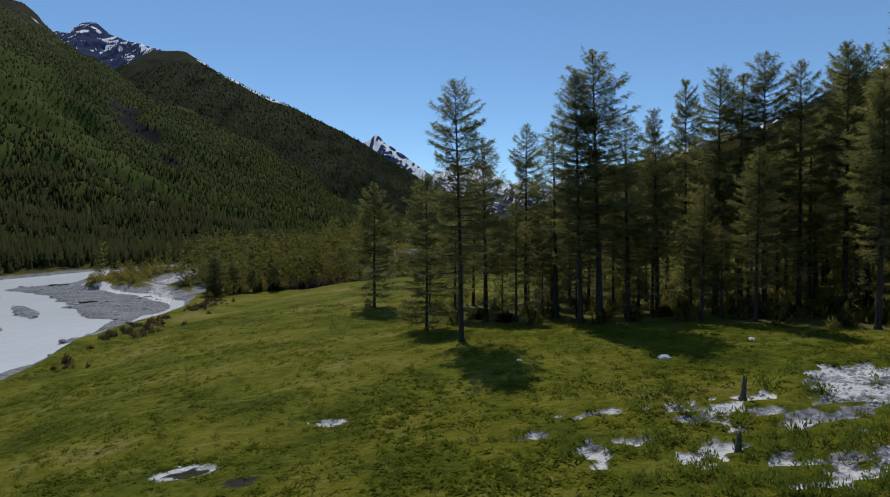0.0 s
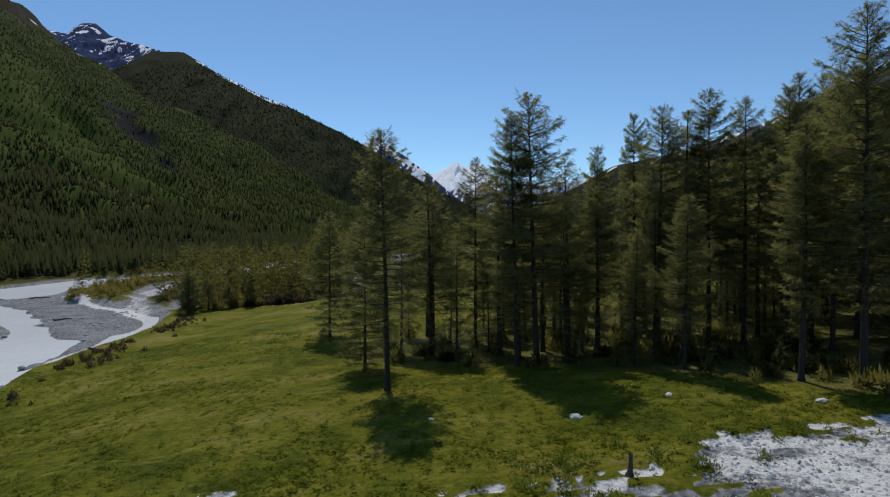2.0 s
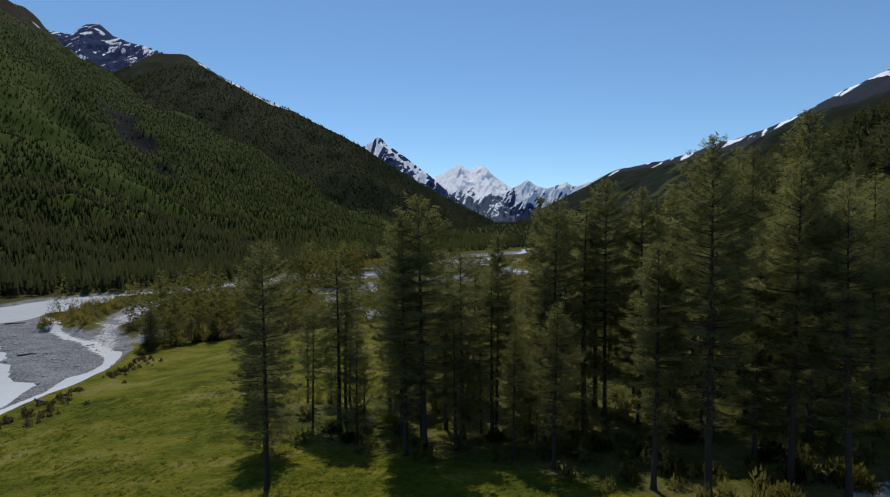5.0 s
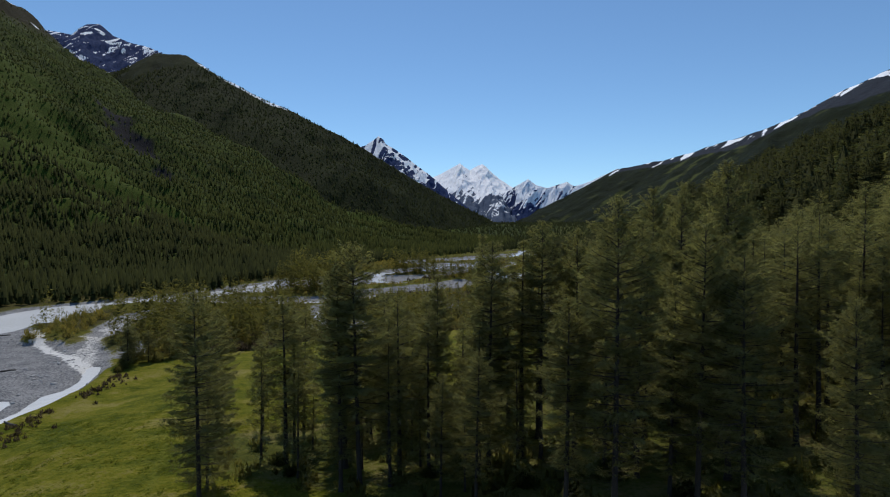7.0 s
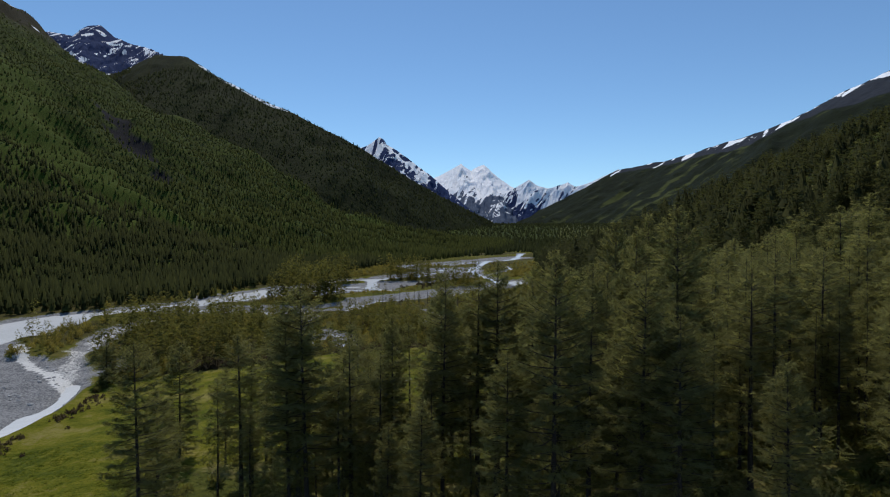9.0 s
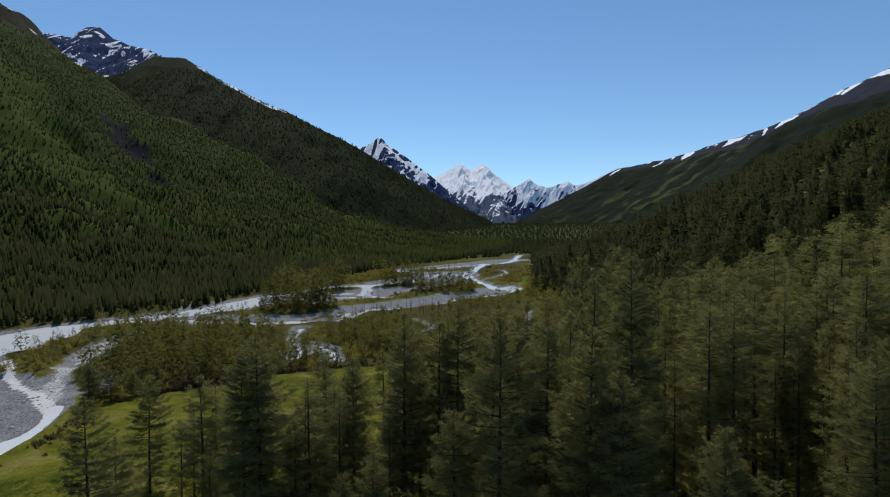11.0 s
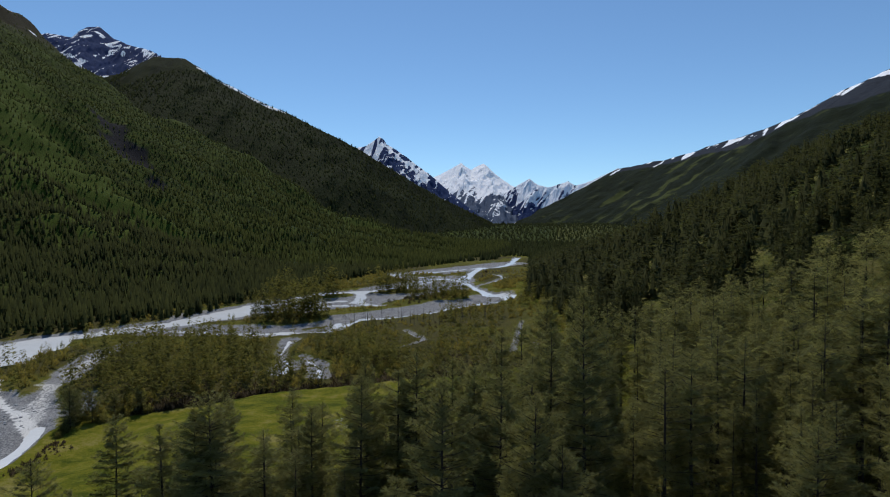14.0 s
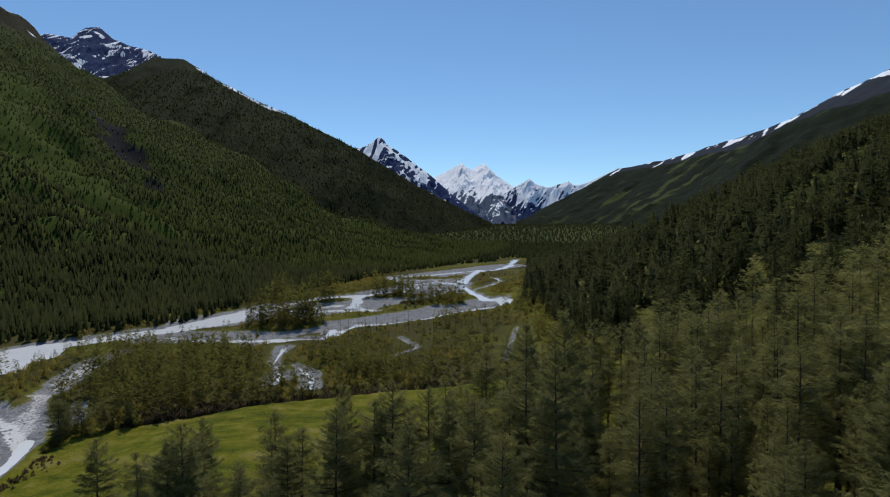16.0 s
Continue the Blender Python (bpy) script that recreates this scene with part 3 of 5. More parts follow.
def mountain(name, label, crest, fall, depth, back, mat, cols, rows, relief, jag, seed, snow, green=None, scale=210.0, near=1.0, lie=0.5):
    """A mountain from its crest: a front that falls along fall for depth metres of plan, gullied, and a short back."""
    crest = np.array(crest, float)
    crest = OVER + (crest - OVER) * near
    seg = np.r_[0, np.cumsum(np.linalg.norm(np.diff(crest[:, :2], axis=0), axis=1))]
    s = np.linspace(0, seg[-1], cols)
    base = np.stack([np.interp(s, seg, crest[:, k]) for k in range(3)], 1)
    base[:, 2] += jag * fbm(s / 90, s * 0, seed, 3)
    v = np.r_[np.linspace(-0.3, 0, 6)[:-1], np.linspace(0, 1, rows) ** 1.15]
    S, V = np.meshgrid(s, v)
    B = base[None, :, :].repeat(len(v), 0)
    fx, fy, slope = fall
    Vf = np.clip(V, 0, None)
    X = B[..., 0] + fx * depth * V
    Y = B[..., 1] + fy * depth * V + np.where(V < 0, back * -V, 0)
    D = V * depth
    warp = 0.6 * fbm(S / (2 * scale), D / (2 * scale), seed + 3, 3)
    rid = ridged(S / scale + 0.35 * D / scale + warp, D / (2.2 * scale) + warp, seed + 5, 5)
    gul = rid * 1.6 - 0.8
    fine = 0.7 * fbm(S / (scale * 0.22) + 0.6 * D / scale, D / (scale * 0.5), seed + 9, 4)
    fine = fine + 0.9 * (ridged(S / (scale * 0.30) + 0.9 * D / scale + 1.5 * warp, D / (scale * 1.6), seed + 13, 3) - 0.5)
    amp = relief * np.clip(Vf * 7, 0.10, 1)
    streak = ridged((S + lie * D) / (scale * 0.30) + 1.3 * warp, D / (scale * 1.5) + 0.8 * warp, seed + 21, 4)
    Z = B[..., 2] - slope * depth * np.abs(V) + amp * (gul + 0.35 * fine)
    X = X + amp * 0.5 * fine
    vals = dict(snow=snow(B[..., 2], Z, gul, fine, V, streak).ravel())
    if green:
        vals["mead"] = (sstep(0.03, 0.15, V) * sstep(0.75, 0.35, V) * sstep(400, 460, B[..., 2]) * sstep(600, 530, B[..., 2]) * sstep(0.0, 0.20, fbm(S / 60, D / 300, 66, 4))).ravel() if name == "mountain_right_ridge" else np.zeros(S.size)
        vals["green"] = green(B[..., 2], Z, gul, fine, V).ravel()
    nc = cols
    i = np.arange((len(v) - 1) * nc).reshape(len(v) - 1, nc)[:, :-1].ravel()
    faces = np.stack([i, i + nc, i + nc + 1, i + 1], 1)
    me = mesh_of(name, np.stack([X.ravel(), Y.ravel(), Z.ravel()], 1), faces, mat, True, vals)
    tagged(new(name, me), label, "mountain", kind="structure")
    return X, Y, Z


GREENS = ((0.014, 0.018, 0.006), (0.024, 0.029, 0.009), (0.038, 0.044, 0.012))
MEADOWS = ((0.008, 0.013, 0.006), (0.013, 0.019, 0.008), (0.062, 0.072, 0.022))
# M_ROCK and M_WHITE carry the blue of far haze in their rock colours.
M_ROCK = mountain_material("haze_blue_rock", (0.012, 0.024, 0.072), (0.034, 0.058, 0.145), 0.62)
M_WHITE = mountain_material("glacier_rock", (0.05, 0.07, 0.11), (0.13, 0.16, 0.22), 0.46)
M_RIDGE = mountain_material("wooded_ridge", (0.022, 0.022, 0.014), (0.042, 0.040, 0.028), 0.80, GREENS, 8.0)
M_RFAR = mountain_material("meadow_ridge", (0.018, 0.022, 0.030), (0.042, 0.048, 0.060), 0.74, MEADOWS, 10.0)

mountain("mountain_glacier", "snow-covered twin-headed glacier peak at the valley's end",
         [(-420, 4850, 400), (-223, 4850, 480), (-90, 4850, 550), (-27, 4850, 589), (56, 4850, 535), (110, 4850, 560), (158, 4850, 580), (260, 4850, 490), (380, 4850, 400), (610, 4850, 300)],
         (0.1, -1, 0.44), 1100, 60, M_WHITE, 260, 80, 34, 9, 71, lambda c, z, g, f, v, k: 0.62 + 0.10 * g + 0.30 * (z - 360) / 200 - 0.20 * f + 0.5 * (k - 0.45), None, 120.0)
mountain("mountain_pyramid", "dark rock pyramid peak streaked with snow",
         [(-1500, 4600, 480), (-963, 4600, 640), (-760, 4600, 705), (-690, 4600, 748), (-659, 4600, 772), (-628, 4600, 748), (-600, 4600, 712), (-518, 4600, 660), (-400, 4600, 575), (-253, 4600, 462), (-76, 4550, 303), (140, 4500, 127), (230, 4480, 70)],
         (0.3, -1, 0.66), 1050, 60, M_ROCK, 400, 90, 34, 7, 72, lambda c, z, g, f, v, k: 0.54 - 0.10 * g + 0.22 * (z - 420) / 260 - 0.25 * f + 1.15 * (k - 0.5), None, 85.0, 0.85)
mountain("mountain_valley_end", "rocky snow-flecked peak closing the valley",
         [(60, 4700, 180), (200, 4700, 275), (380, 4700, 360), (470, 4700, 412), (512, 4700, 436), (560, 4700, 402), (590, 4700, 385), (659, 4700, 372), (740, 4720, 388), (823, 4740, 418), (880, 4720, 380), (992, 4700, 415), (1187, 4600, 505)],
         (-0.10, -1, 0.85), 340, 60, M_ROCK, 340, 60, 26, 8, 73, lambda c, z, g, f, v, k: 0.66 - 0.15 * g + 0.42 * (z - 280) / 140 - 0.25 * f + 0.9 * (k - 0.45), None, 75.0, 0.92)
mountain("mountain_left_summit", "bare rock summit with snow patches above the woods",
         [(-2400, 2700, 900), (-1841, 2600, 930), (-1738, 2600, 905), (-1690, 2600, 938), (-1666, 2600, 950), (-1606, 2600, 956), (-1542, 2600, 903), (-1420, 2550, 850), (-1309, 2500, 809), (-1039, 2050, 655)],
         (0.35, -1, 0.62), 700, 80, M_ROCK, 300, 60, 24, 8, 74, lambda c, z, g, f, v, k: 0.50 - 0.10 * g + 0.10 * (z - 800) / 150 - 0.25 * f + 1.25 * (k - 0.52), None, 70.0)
RIDGE_B = mountain("mountain_wooded_ridge", "dark wooded mountain ridge with snow along its crest",
                   [(-1800, 2300, 650), (-1518, 2200, 630), (-1222, 2100, 606), (-1039, 2000, 640), (-882, 1900, 600), (-780, 1900, 536), (-594, 1900, 440), (-434, 1850, 362), (-300, 1900, 293), (-164, 2000, 210), (-13, 2100, 130), (157, 2300, 48), (260, 2500, 30)],
                   (0.22, -1, 0.60), 1000, 80, M_RIDGE, 260, 70, 30, 6, 75,
                   lambda c, z, g, f, v, k: (0.95 - 28.0 * np.abs(v - 0.008)) * sstep(395, 430, c) * sstep(640, 560, c) + 0.55 * sstep(595, 615, c) * (v < 0.05) + 0.5 * f,
                   lambda c, z, g, f, v: 1.0 - 0.8 * sstep(600, 720, z))
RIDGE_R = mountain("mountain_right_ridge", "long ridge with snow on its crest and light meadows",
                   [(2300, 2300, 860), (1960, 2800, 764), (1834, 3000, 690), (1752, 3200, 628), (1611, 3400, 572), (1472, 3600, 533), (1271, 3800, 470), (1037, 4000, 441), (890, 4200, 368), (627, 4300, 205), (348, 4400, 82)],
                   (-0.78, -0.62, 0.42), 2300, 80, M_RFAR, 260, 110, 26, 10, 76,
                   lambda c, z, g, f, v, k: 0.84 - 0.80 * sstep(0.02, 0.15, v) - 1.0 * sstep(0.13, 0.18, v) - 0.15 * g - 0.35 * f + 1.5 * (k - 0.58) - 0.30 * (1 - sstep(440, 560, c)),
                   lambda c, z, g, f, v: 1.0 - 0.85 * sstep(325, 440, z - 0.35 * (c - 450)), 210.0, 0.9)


# ---- trees ----
def frame_of(d):
    d = d / np.linalg.norm(d, axis=1, keepdims=True)
    a = np.where(np.abs(d[:, 2:3]) < 0.9, [[0.0, 0.0, 1.0]], [[1.0, 0.0, 0.0]])
    s = np.cross(d, a)
    s /= np.linalg.norm(s, axis=1, keepdims=True)
    return d, s, np.cross(s, d)


def tube(points, radii, sides):
    """A tapered tube along points."""
    points, radii = np.asarray(points, float), np.asarray(radii, float)
    a = np.linspace(0, 2 * np.pi, sides, endpoint=False)
    ring = np.stack([np.cos(a), np.sin(a), np.zeros(sides)], 1)
    verts = (points[:, None, :] + radii[:, None, None] * ring[None]).reshape(-1, 3)
    f = []
    for k in range(len(points) - 1):
        for j in range(sides):
            f.append((k * sides + j, k * sides + (j + 1) % sides, (k + 1) * sides + (j + 1) % sides, (k + 1) * sides + j))
    return verts, np.array(f)


def larch_shape(rng, h, low, wide, whorls, tufts, size, open_top=0.0):
    """Trunk points, limbs and needle tufts of one larch h metres tall."""
    lean = rng.normal(0, 0.012, 2)
    wob = rng.uniform(0, 6.3, 2)
    def stem(z):
        t = np.asarray(z) / h
        return np.stack([lean[0] * z + 0.12 * np.sin(3 * t + wob[0]) * t, lean[1] * z + 0.12 * np.sin(2.4 * t + wob[1]) * t, np.asarray(z, float)], -1)
    # limbs stand in tiers, closer together towards the top
    tiers = np.linspace(0, 1, max(whorls // 4, 4)) ** 0.82 + rng.normal(0, 0.006, max(whorls // 4, 4))
    t = np.resize(tiers, whorls) + rng.normal(0, (0.35 if whorls > 110 else 0.9) / max(whorls // 4, 4), whorls)
    t = np.abs(1 - np.abs(1 - t) - 0.004)
    order = np.argsort(t)
    t = t[order]
    z = h * (low + (0.985 - low) * t)
    az = np.cumsum(rng.uniform(1.6, 3.2, whorls))
    prof = np.interp(t, [0, 0.10, 0.30, 0.55, 0.75, 0.88, 0.95, 1.0], [0.55, 0.85, 1.0, 0.93, 0.74, 0.50, 0.30, 0.05])
    ln = wide * prof * rng.uniform(0.66, 1.12, whorls)
    rise = np.interp(t, [0, 0.4, 0.75, 0.92, 1.0], [-0.14, 0.04, 0.26, 0.55, 1.2]) + rng.normal(0, 0.06, whorls)
    start = stem(z)
    flat = np.stack([np.cos(az), np.sin(az), np.zeros(whorls)], 1)
    def along(k):
        k = np.asarray(k)[..., None]
        return start[:, None, :] + k * ln[:, None, None] * flat[:, None, :] + np.array([0, 0, 1.0]) * (k * ln[:, None, None] * (rise[:, None, None] + 0.14 * k * k))
    ks = np.linspace(0, 1, 3)[None, :].repeat(whorls, 0)
    limb = along(ks)
    n = np.maximum((tufts * np.clip(ln / wide, 0.32, 1.2)), 3).astype(int)
    which = np.repeat(np.arange(whorls), n)
    k = rng.uniform(0.05, 1.03, len(which)) ** 0.72
    kk = k[:, None]
    p = start[which] + kk * ln[which][:, None] * flat[which]
    p[:, 2] += k * ln[which] * (rise[which] + 0.14 * k * k)
    side = np.stack([-flat[which][:, 1], flat[which][:, 0], np.zeros(len(which))], 1)
    twig = np.round(k * 9) / 9
    spread = rng.uniform(-1, 1, len(which)) * (0.06 + 0.36 * (1 - twig) ** 0.6) * ln[which]
    p += side * spread[:, None] + flat[which] * (0.45 * np.abs(spread) * (1 - twig))[:, None]
    p[:, 2] += rng.normal(-0.02, 0.08 if whorls > 110 else 0.18, len(which)) - 0.12 * np.abs(spread)
    keep = rng.uniform(0, 1, len(which)) > open_top * np.interp(p[:, 2] / h, [0.3, 0.6], [1.0, 0.6]) + 0.5 * np.interp(p[:, 2] / h, [low, low + 0.28], [1.0, 0.0]) * (low > 0.12)
    p, which, side, spread = p[keep], which[keep], side[keep], spread[keep]
    d = flat[which] * 0.8 + side * np.sign(spread)[:, None] * rng.uniform(0.2, 1.2, len(p))[:, None] + rng.normal(0, 0.22, (len(p), 3)) * np.array([1, 1, 2.2])
    return stem, start, limb, ln, p, d, 0.40 + 0.60 * np.clip(ln[which] / (0.55 * wide), 0, 1)


def tuft_mesh(rng, p, d, size, quad=True):
    d, s, u = frame_of(d)
    a = rng.uniform(-0.9, 0.9, len(p))[:, None]
    w = s * np.cos(a) + u * np.sin(a)
    L = (size * rng.uniform(0.6, 1.4, len(p)))[:, None]
    W = L * rng.uniform(0.28, 0.5, len(p))[:, None]
    if quad:
        v = np.stack([p - d * L * 0.5, p + w * W * 0.5 + d * L * 0.05, p + d * L * 0.6, p - w * W * 0.5 + d * L * 0.1], 1)
        return v.reshape(-1, 3), np.arange(len(p) * 4).reshape(-1, 4)
    v = np.stack([p - d * L * 0.5 - w * W * 0.4, p - d * L * 0.2 + w * W * 0.6, p + d * L * 0.7], 1)
    return v.reshape(-1, 3), np.arange(len(p) * 3).reshape(-1, 3)


def facing(v, f, n):
    """Faces turned so that each looks the way of its soft normal."""
    g = np.cross(v[f[:, 1]] - v[f[:, 0]], v[f[:, 2]] - v[f[:, 0]])
    return np.where((np.sum(g * n[f[:, 0]], 1) < 0)[:, None], f[:, ::-1], f)


def make_larch(seed, h, low, wide, whorls, tufts, size, open_top=0.0, sides=8, bent=True):
    """A larch as a thing: trunk, limbs, crown of needle tufts. Stands at the origin."""
    rng = np.random.default_rng(seed)
    stem, start, limb, ln, p, d, grow = larch_shape(rng, h, low, wide, whorls, tufts, size, open_top)
    zs = np.r_[-0.4, 0.0, 0.35, h * np.linspace(0.06, 1.0, 9)]
    r = 0.0105 * h * np.interp(zs / h, [-0.05, 0, 0.02, 0.5, 1.0], [1.7, 1.5, 1.05, 0.62, 0.06])
    tv, tf = tube(stem(zs), r, sides)
    tree = new("larch_tree")
    part("trunk", mesh_of("larch_trunk", tv, tf, M_BARK, True), tree)
    # limbs, with some short dead ones below the crown
    nd = int(whorls * 0.22)
    dz = rng.uniform(0.10 * h, low * h + 0.12 * h, nd)
    da = rng.uniform(0, 6.3, nd)
    dl = rng.uniform(0.3, 1.0, nd) * wide * 0.5
    dead0 = stem(dz)
    dead1 = dead0 + np.stack([np.cos(da) * dl, np.sin(da) * dl, -0.18 * dl], 1)
    a = np.concatenate([limb[:, 0], limb[:, 1], dead0])
    b = np.concatenate([limb[:, 1], limb[:, 2], dead1])
    r0 = np.concatenate([0.012 * ln + 0.012, 0.007 * ln + 0.009, 0.010 * dl + 0.012])
    r1 = np.concatenate([0.007 * ln + 0.009, 0.0 * ln + 0.005, 0.0 * dl + 0.006])
    if not bent:
        a, b = np.concatenate([limb[:, 0], dead0]), np.concatenate([limb[:, 2], dead1])
        r0, r1 = np.concatenate([0.012 * ln + 0.012, 0.010 * dl + 0.012]), np.concatenate([0.0 * ln + 0.005, 0.0 * dl + 0.006])
    dd, s, u = frame_of(b - a)
    vs, fs = [], []
    for j in range(3):
        c, q = math.cos(2.1 * j), math.sin(2.1 * j)
        vs.append(a + (s * c + u * q) * r0[:, None])
        vs.append(b + (s * c + u * q) * r1[:, None])
    V = np.stack(vs, 1).reshape(-1, 3)
    o = np.arange(len(a))[:, None] * 6
    F = np.concatenate([o + np.array([[2 * j, 2 * ((j + 1) % 3), 2 * ((j + 1) % 3) + 1, 2 * j + 1]]) for j in range(3)])
    tagged(part("branchwork", mesh_of("larch_limbs", V, F, M_BARK), tree), kind="stuff")
    cv, cf = tuft_mesh(rng, p, d, size * grow, False)
    out = cv - stem(cv[:, 2])
    q = np.c_[out[:, :2] / wide, np.full(len(cv), 0.58)] + np.repeat(rng.normal(0, 0.12, (len(cf), 3)), 3, 0)
    q /= np.linalg.norm(q, axis=1, keepdims=True)
    me = mesh_of("larch_crown", cv, facing(cv, cf, q), M_LARCH, True)
    me.normals_split_custom_set_from_vertices(q.tolist())
    tagged(part("crown", me, tree), kind="stuff")
    return tree


def stuff_tree(rng, h, low, wide, whorls, tufts, size, quad=True):
    """Arrays of a plain larch for the woods: tufts and a thin trunk."""
    stem, start, limb, ln, p, d, grow = larch_shape(rng, h, low, wide, whorls, tufts, size)
    cv, cf = tuft_mesh(rng, p, d, size * grow, quad)
    k = cf.shape[1]
    r = 0.011 * h
    tv = np.array([(r, 0, -0.5), (-0.5 * r, 0.87 * r, -0.5), (-0.5 * r, -0.87 * r, -0.5), (0, 0, h * 0.97)])
    tf = np.array([(0, 1, 3), (1, 2, 3), (2, 0, 3)])
    if k == 4:
        tv = np.array([(r, 0, -0.5), (-0.5 * r, 0.87 * r, -0.5), (-0.5 * r, -0.87 * r, -0.5), (0.05, 0, h * 0.97), (-0.03, 0.04, h * 0.97), (-0.03, -0.04, h * 0.97)])
        tf = np.array([(0, 1, 4, 3), (1, 2, 5, 4), (2, 0, 3, 5)])
    return cv, cf, tv, tf


def spire(rng, h, wide, tiers, sides):
    """Arrays of a far conifer: ragged tiers."""
    vs, fs = [], []
    for k in range(tiers):
        z0 = h * (0.08 + 0.80 * k / tiers)
        z1 = min(h, z0 + h * 1.5 / tiers + 0.1 * h)
        r = wide * (1 - 0.82 * k / tiers) * rng.uniform(0.85, 1.15)
        a = np.linspace(0, 6.283, sides, endpoint=False) + rng.uniform(0, 6)
        rr = r * rng.uniform(0.55, 1.2, sides)
        o = len(vs)
        for j in range(sides):
            vs.append((rr[j] * np.cos(a[j]), rr[j] * np.sin(a[j]), z0 + rng.uniform(-0.05, 0.05) * h))
        vs.append((rng.normal(0, 0.04) * wide, rng.normal(0, 0.04) * wide, z1))
        for j in range(sides):
            fs.append((o + j, o + (j + 1) % sides, o + sides))
    return np.array(vs), np.array(fs)


def scatter(name, label, category, kinds, x, y, z, scale, turn, mat, soft=0.0):
    """One object of many plants: kinds are (verts, faces) arrays, dealt out in turn."""
    vs, fs, ns, ts, n = [], [], [], [], 0
    tone = np.random.default_rng(len(x)).uniform(-0.6, 0.4, len(x))
    pick = np.arange(len(x)) % len(kinds)
    for k, (kv, kf) in enumerate(kinds):
        sel = np.where(pick == k)[0]
        if not len(sel):
            continue
        c, s = np.cos(turn[sel])[:, None], np.sin(turn[sel])[:, None]
        sc = scale[sel]
        sx = sc[:, :1] if sc.ndim > 1 else sc[:, None]
        sz = sc[:, 1:2] if sc.ndim > 1 else sc[:, None]
        X = (kv[None, :, 0] * c - kv[None, :, 1] * s) * sx + x[sel][:, None]
        Y = (kv[None, :, 0] * s + kv[None, :, 1] * c) * sx + y[sel][:, None]
        Z = kv[None, :, 2] * sz + z[sel][:, None]
        vs.append(np.stack([X, Y, Z], -1).reshape(-1, 3))
        ts.append(np.repeat(tone[sel], len(kv)))
        if soft:
            q = kv * np.array([1, 1, 0.0])
            q = q / max(np.abs(q).max(), 1e-6) * (1 - soft) + np.outer(0.30 + 0.85 * kv[:, 2] / kv[:, 2].max(), [0, 0, soft])
            q /= np.linalg.norm(q, axis=1, keepdims=True)
            kf = facing(kv, kf, q)
        fs.append((kf[None] + (np.arange(len(sel)) * len(kv))[:, None, None] + n).reshape(-1, kf.shape[1]))
        n += len(sel) * len(kv)
        if soft:
            ns.append(np.stack([q[None, :, 0] * c - q[None, :, 1] * s, q[None, :, 0] * s + q[None, :, 1] * c, q[None, :, 2] + 0 * c], -1).reshape(-1, 3))
    me = mesh_of(name, np.concatenate(vs), np.concatenate(fs), mat, bool(soft), {"tone": np.concatenate(ts)})
    if soft:
        me.normals_split_custom_set_from_vertices(np.concatenate(ns).tolist())
    return tagged(new(name, me), label, category, kind="stuff")


def with_core(tree, rg, h, wide, tiers=4, sides=5):
    """A tuft tree with a narrow ragged solid spire added inside to block light."""
    v, f = spire(rg, h * 0.94, wide, tiers, sides)
    return np.concatenate([tree[0], v]), np.concatenate([tree[1], f + len(tree[0])])


def jitter(rng, x0, x1, y0, y1, step):
    gx, gy = np.meshgrid(np.arange(x0, x1, step), np.arange(y0, y1, step))
    gx = gx.ravel() + rng.uniform(-0.5, 0.5, gx.size) * step
    gy = gy.ravel() + rng.uniform(-0.5, 0.5, gy.size) * step
    return gx, gy


# near larches: the ones that stand out, then the wood behind them
CLOSE = [make_larch(100 + k, 22, low, wide, 150, 104, 0.54) for k, (low, wide) in enumerate([(0.20, 3.4), (0.15, 3.1), (0.26, 3.6), (0.28, 3.0)])]
LONE = make_larch(120, 20.8, 0.20, 3.2, 140, 135, 0.46, 0.12)
BUSHY = make_larch(121, 14.4, 0.04, 3.1, 120, 96, 0.52)
WOOD = [make_larch(130 + k, 22, low, wide, 84, 40, 0.80, sides=6, bent=False) for k, (low, wide) in enumerate([(0.20, 3.2), (0.26, 2.9), (0.16, 3.3), (0.32, 3.1), (0.24, 2.7)])]
LABELS = {"close": "tall dark green larch at the edge of the meadow", "wood": "larch with bare lower trunk among others in the wood"}
for o in CLOSE + WOOD + [BUSHY]:
    tagged(o, LABELS["close"], "tree", "larches of the wood")
tagged(LONE, "lone larch with an open thin top on the meadow", "tree", "larches of the wood")
tagged(BUSHY, "young larch with branches down to the grass", "tree", "larches of the wood")


def put(tree, x, y, top, turn, wider=1.0, label=""):
    """Stand a copy of a larch on the ground so that its top reaches the height top."""
    z = float(height(x, y)[0])
    h = max(v.co.z for v in tree.children[0].data.vertices)
    k = (top - z) / h
    ob = copy_thing(tree, Matrix.LocRotScale((x, y, z), Euler((0, 0, turn)), (k * wider, k * wider, k)))
    if label:
        ob["label"] = label
    return ob


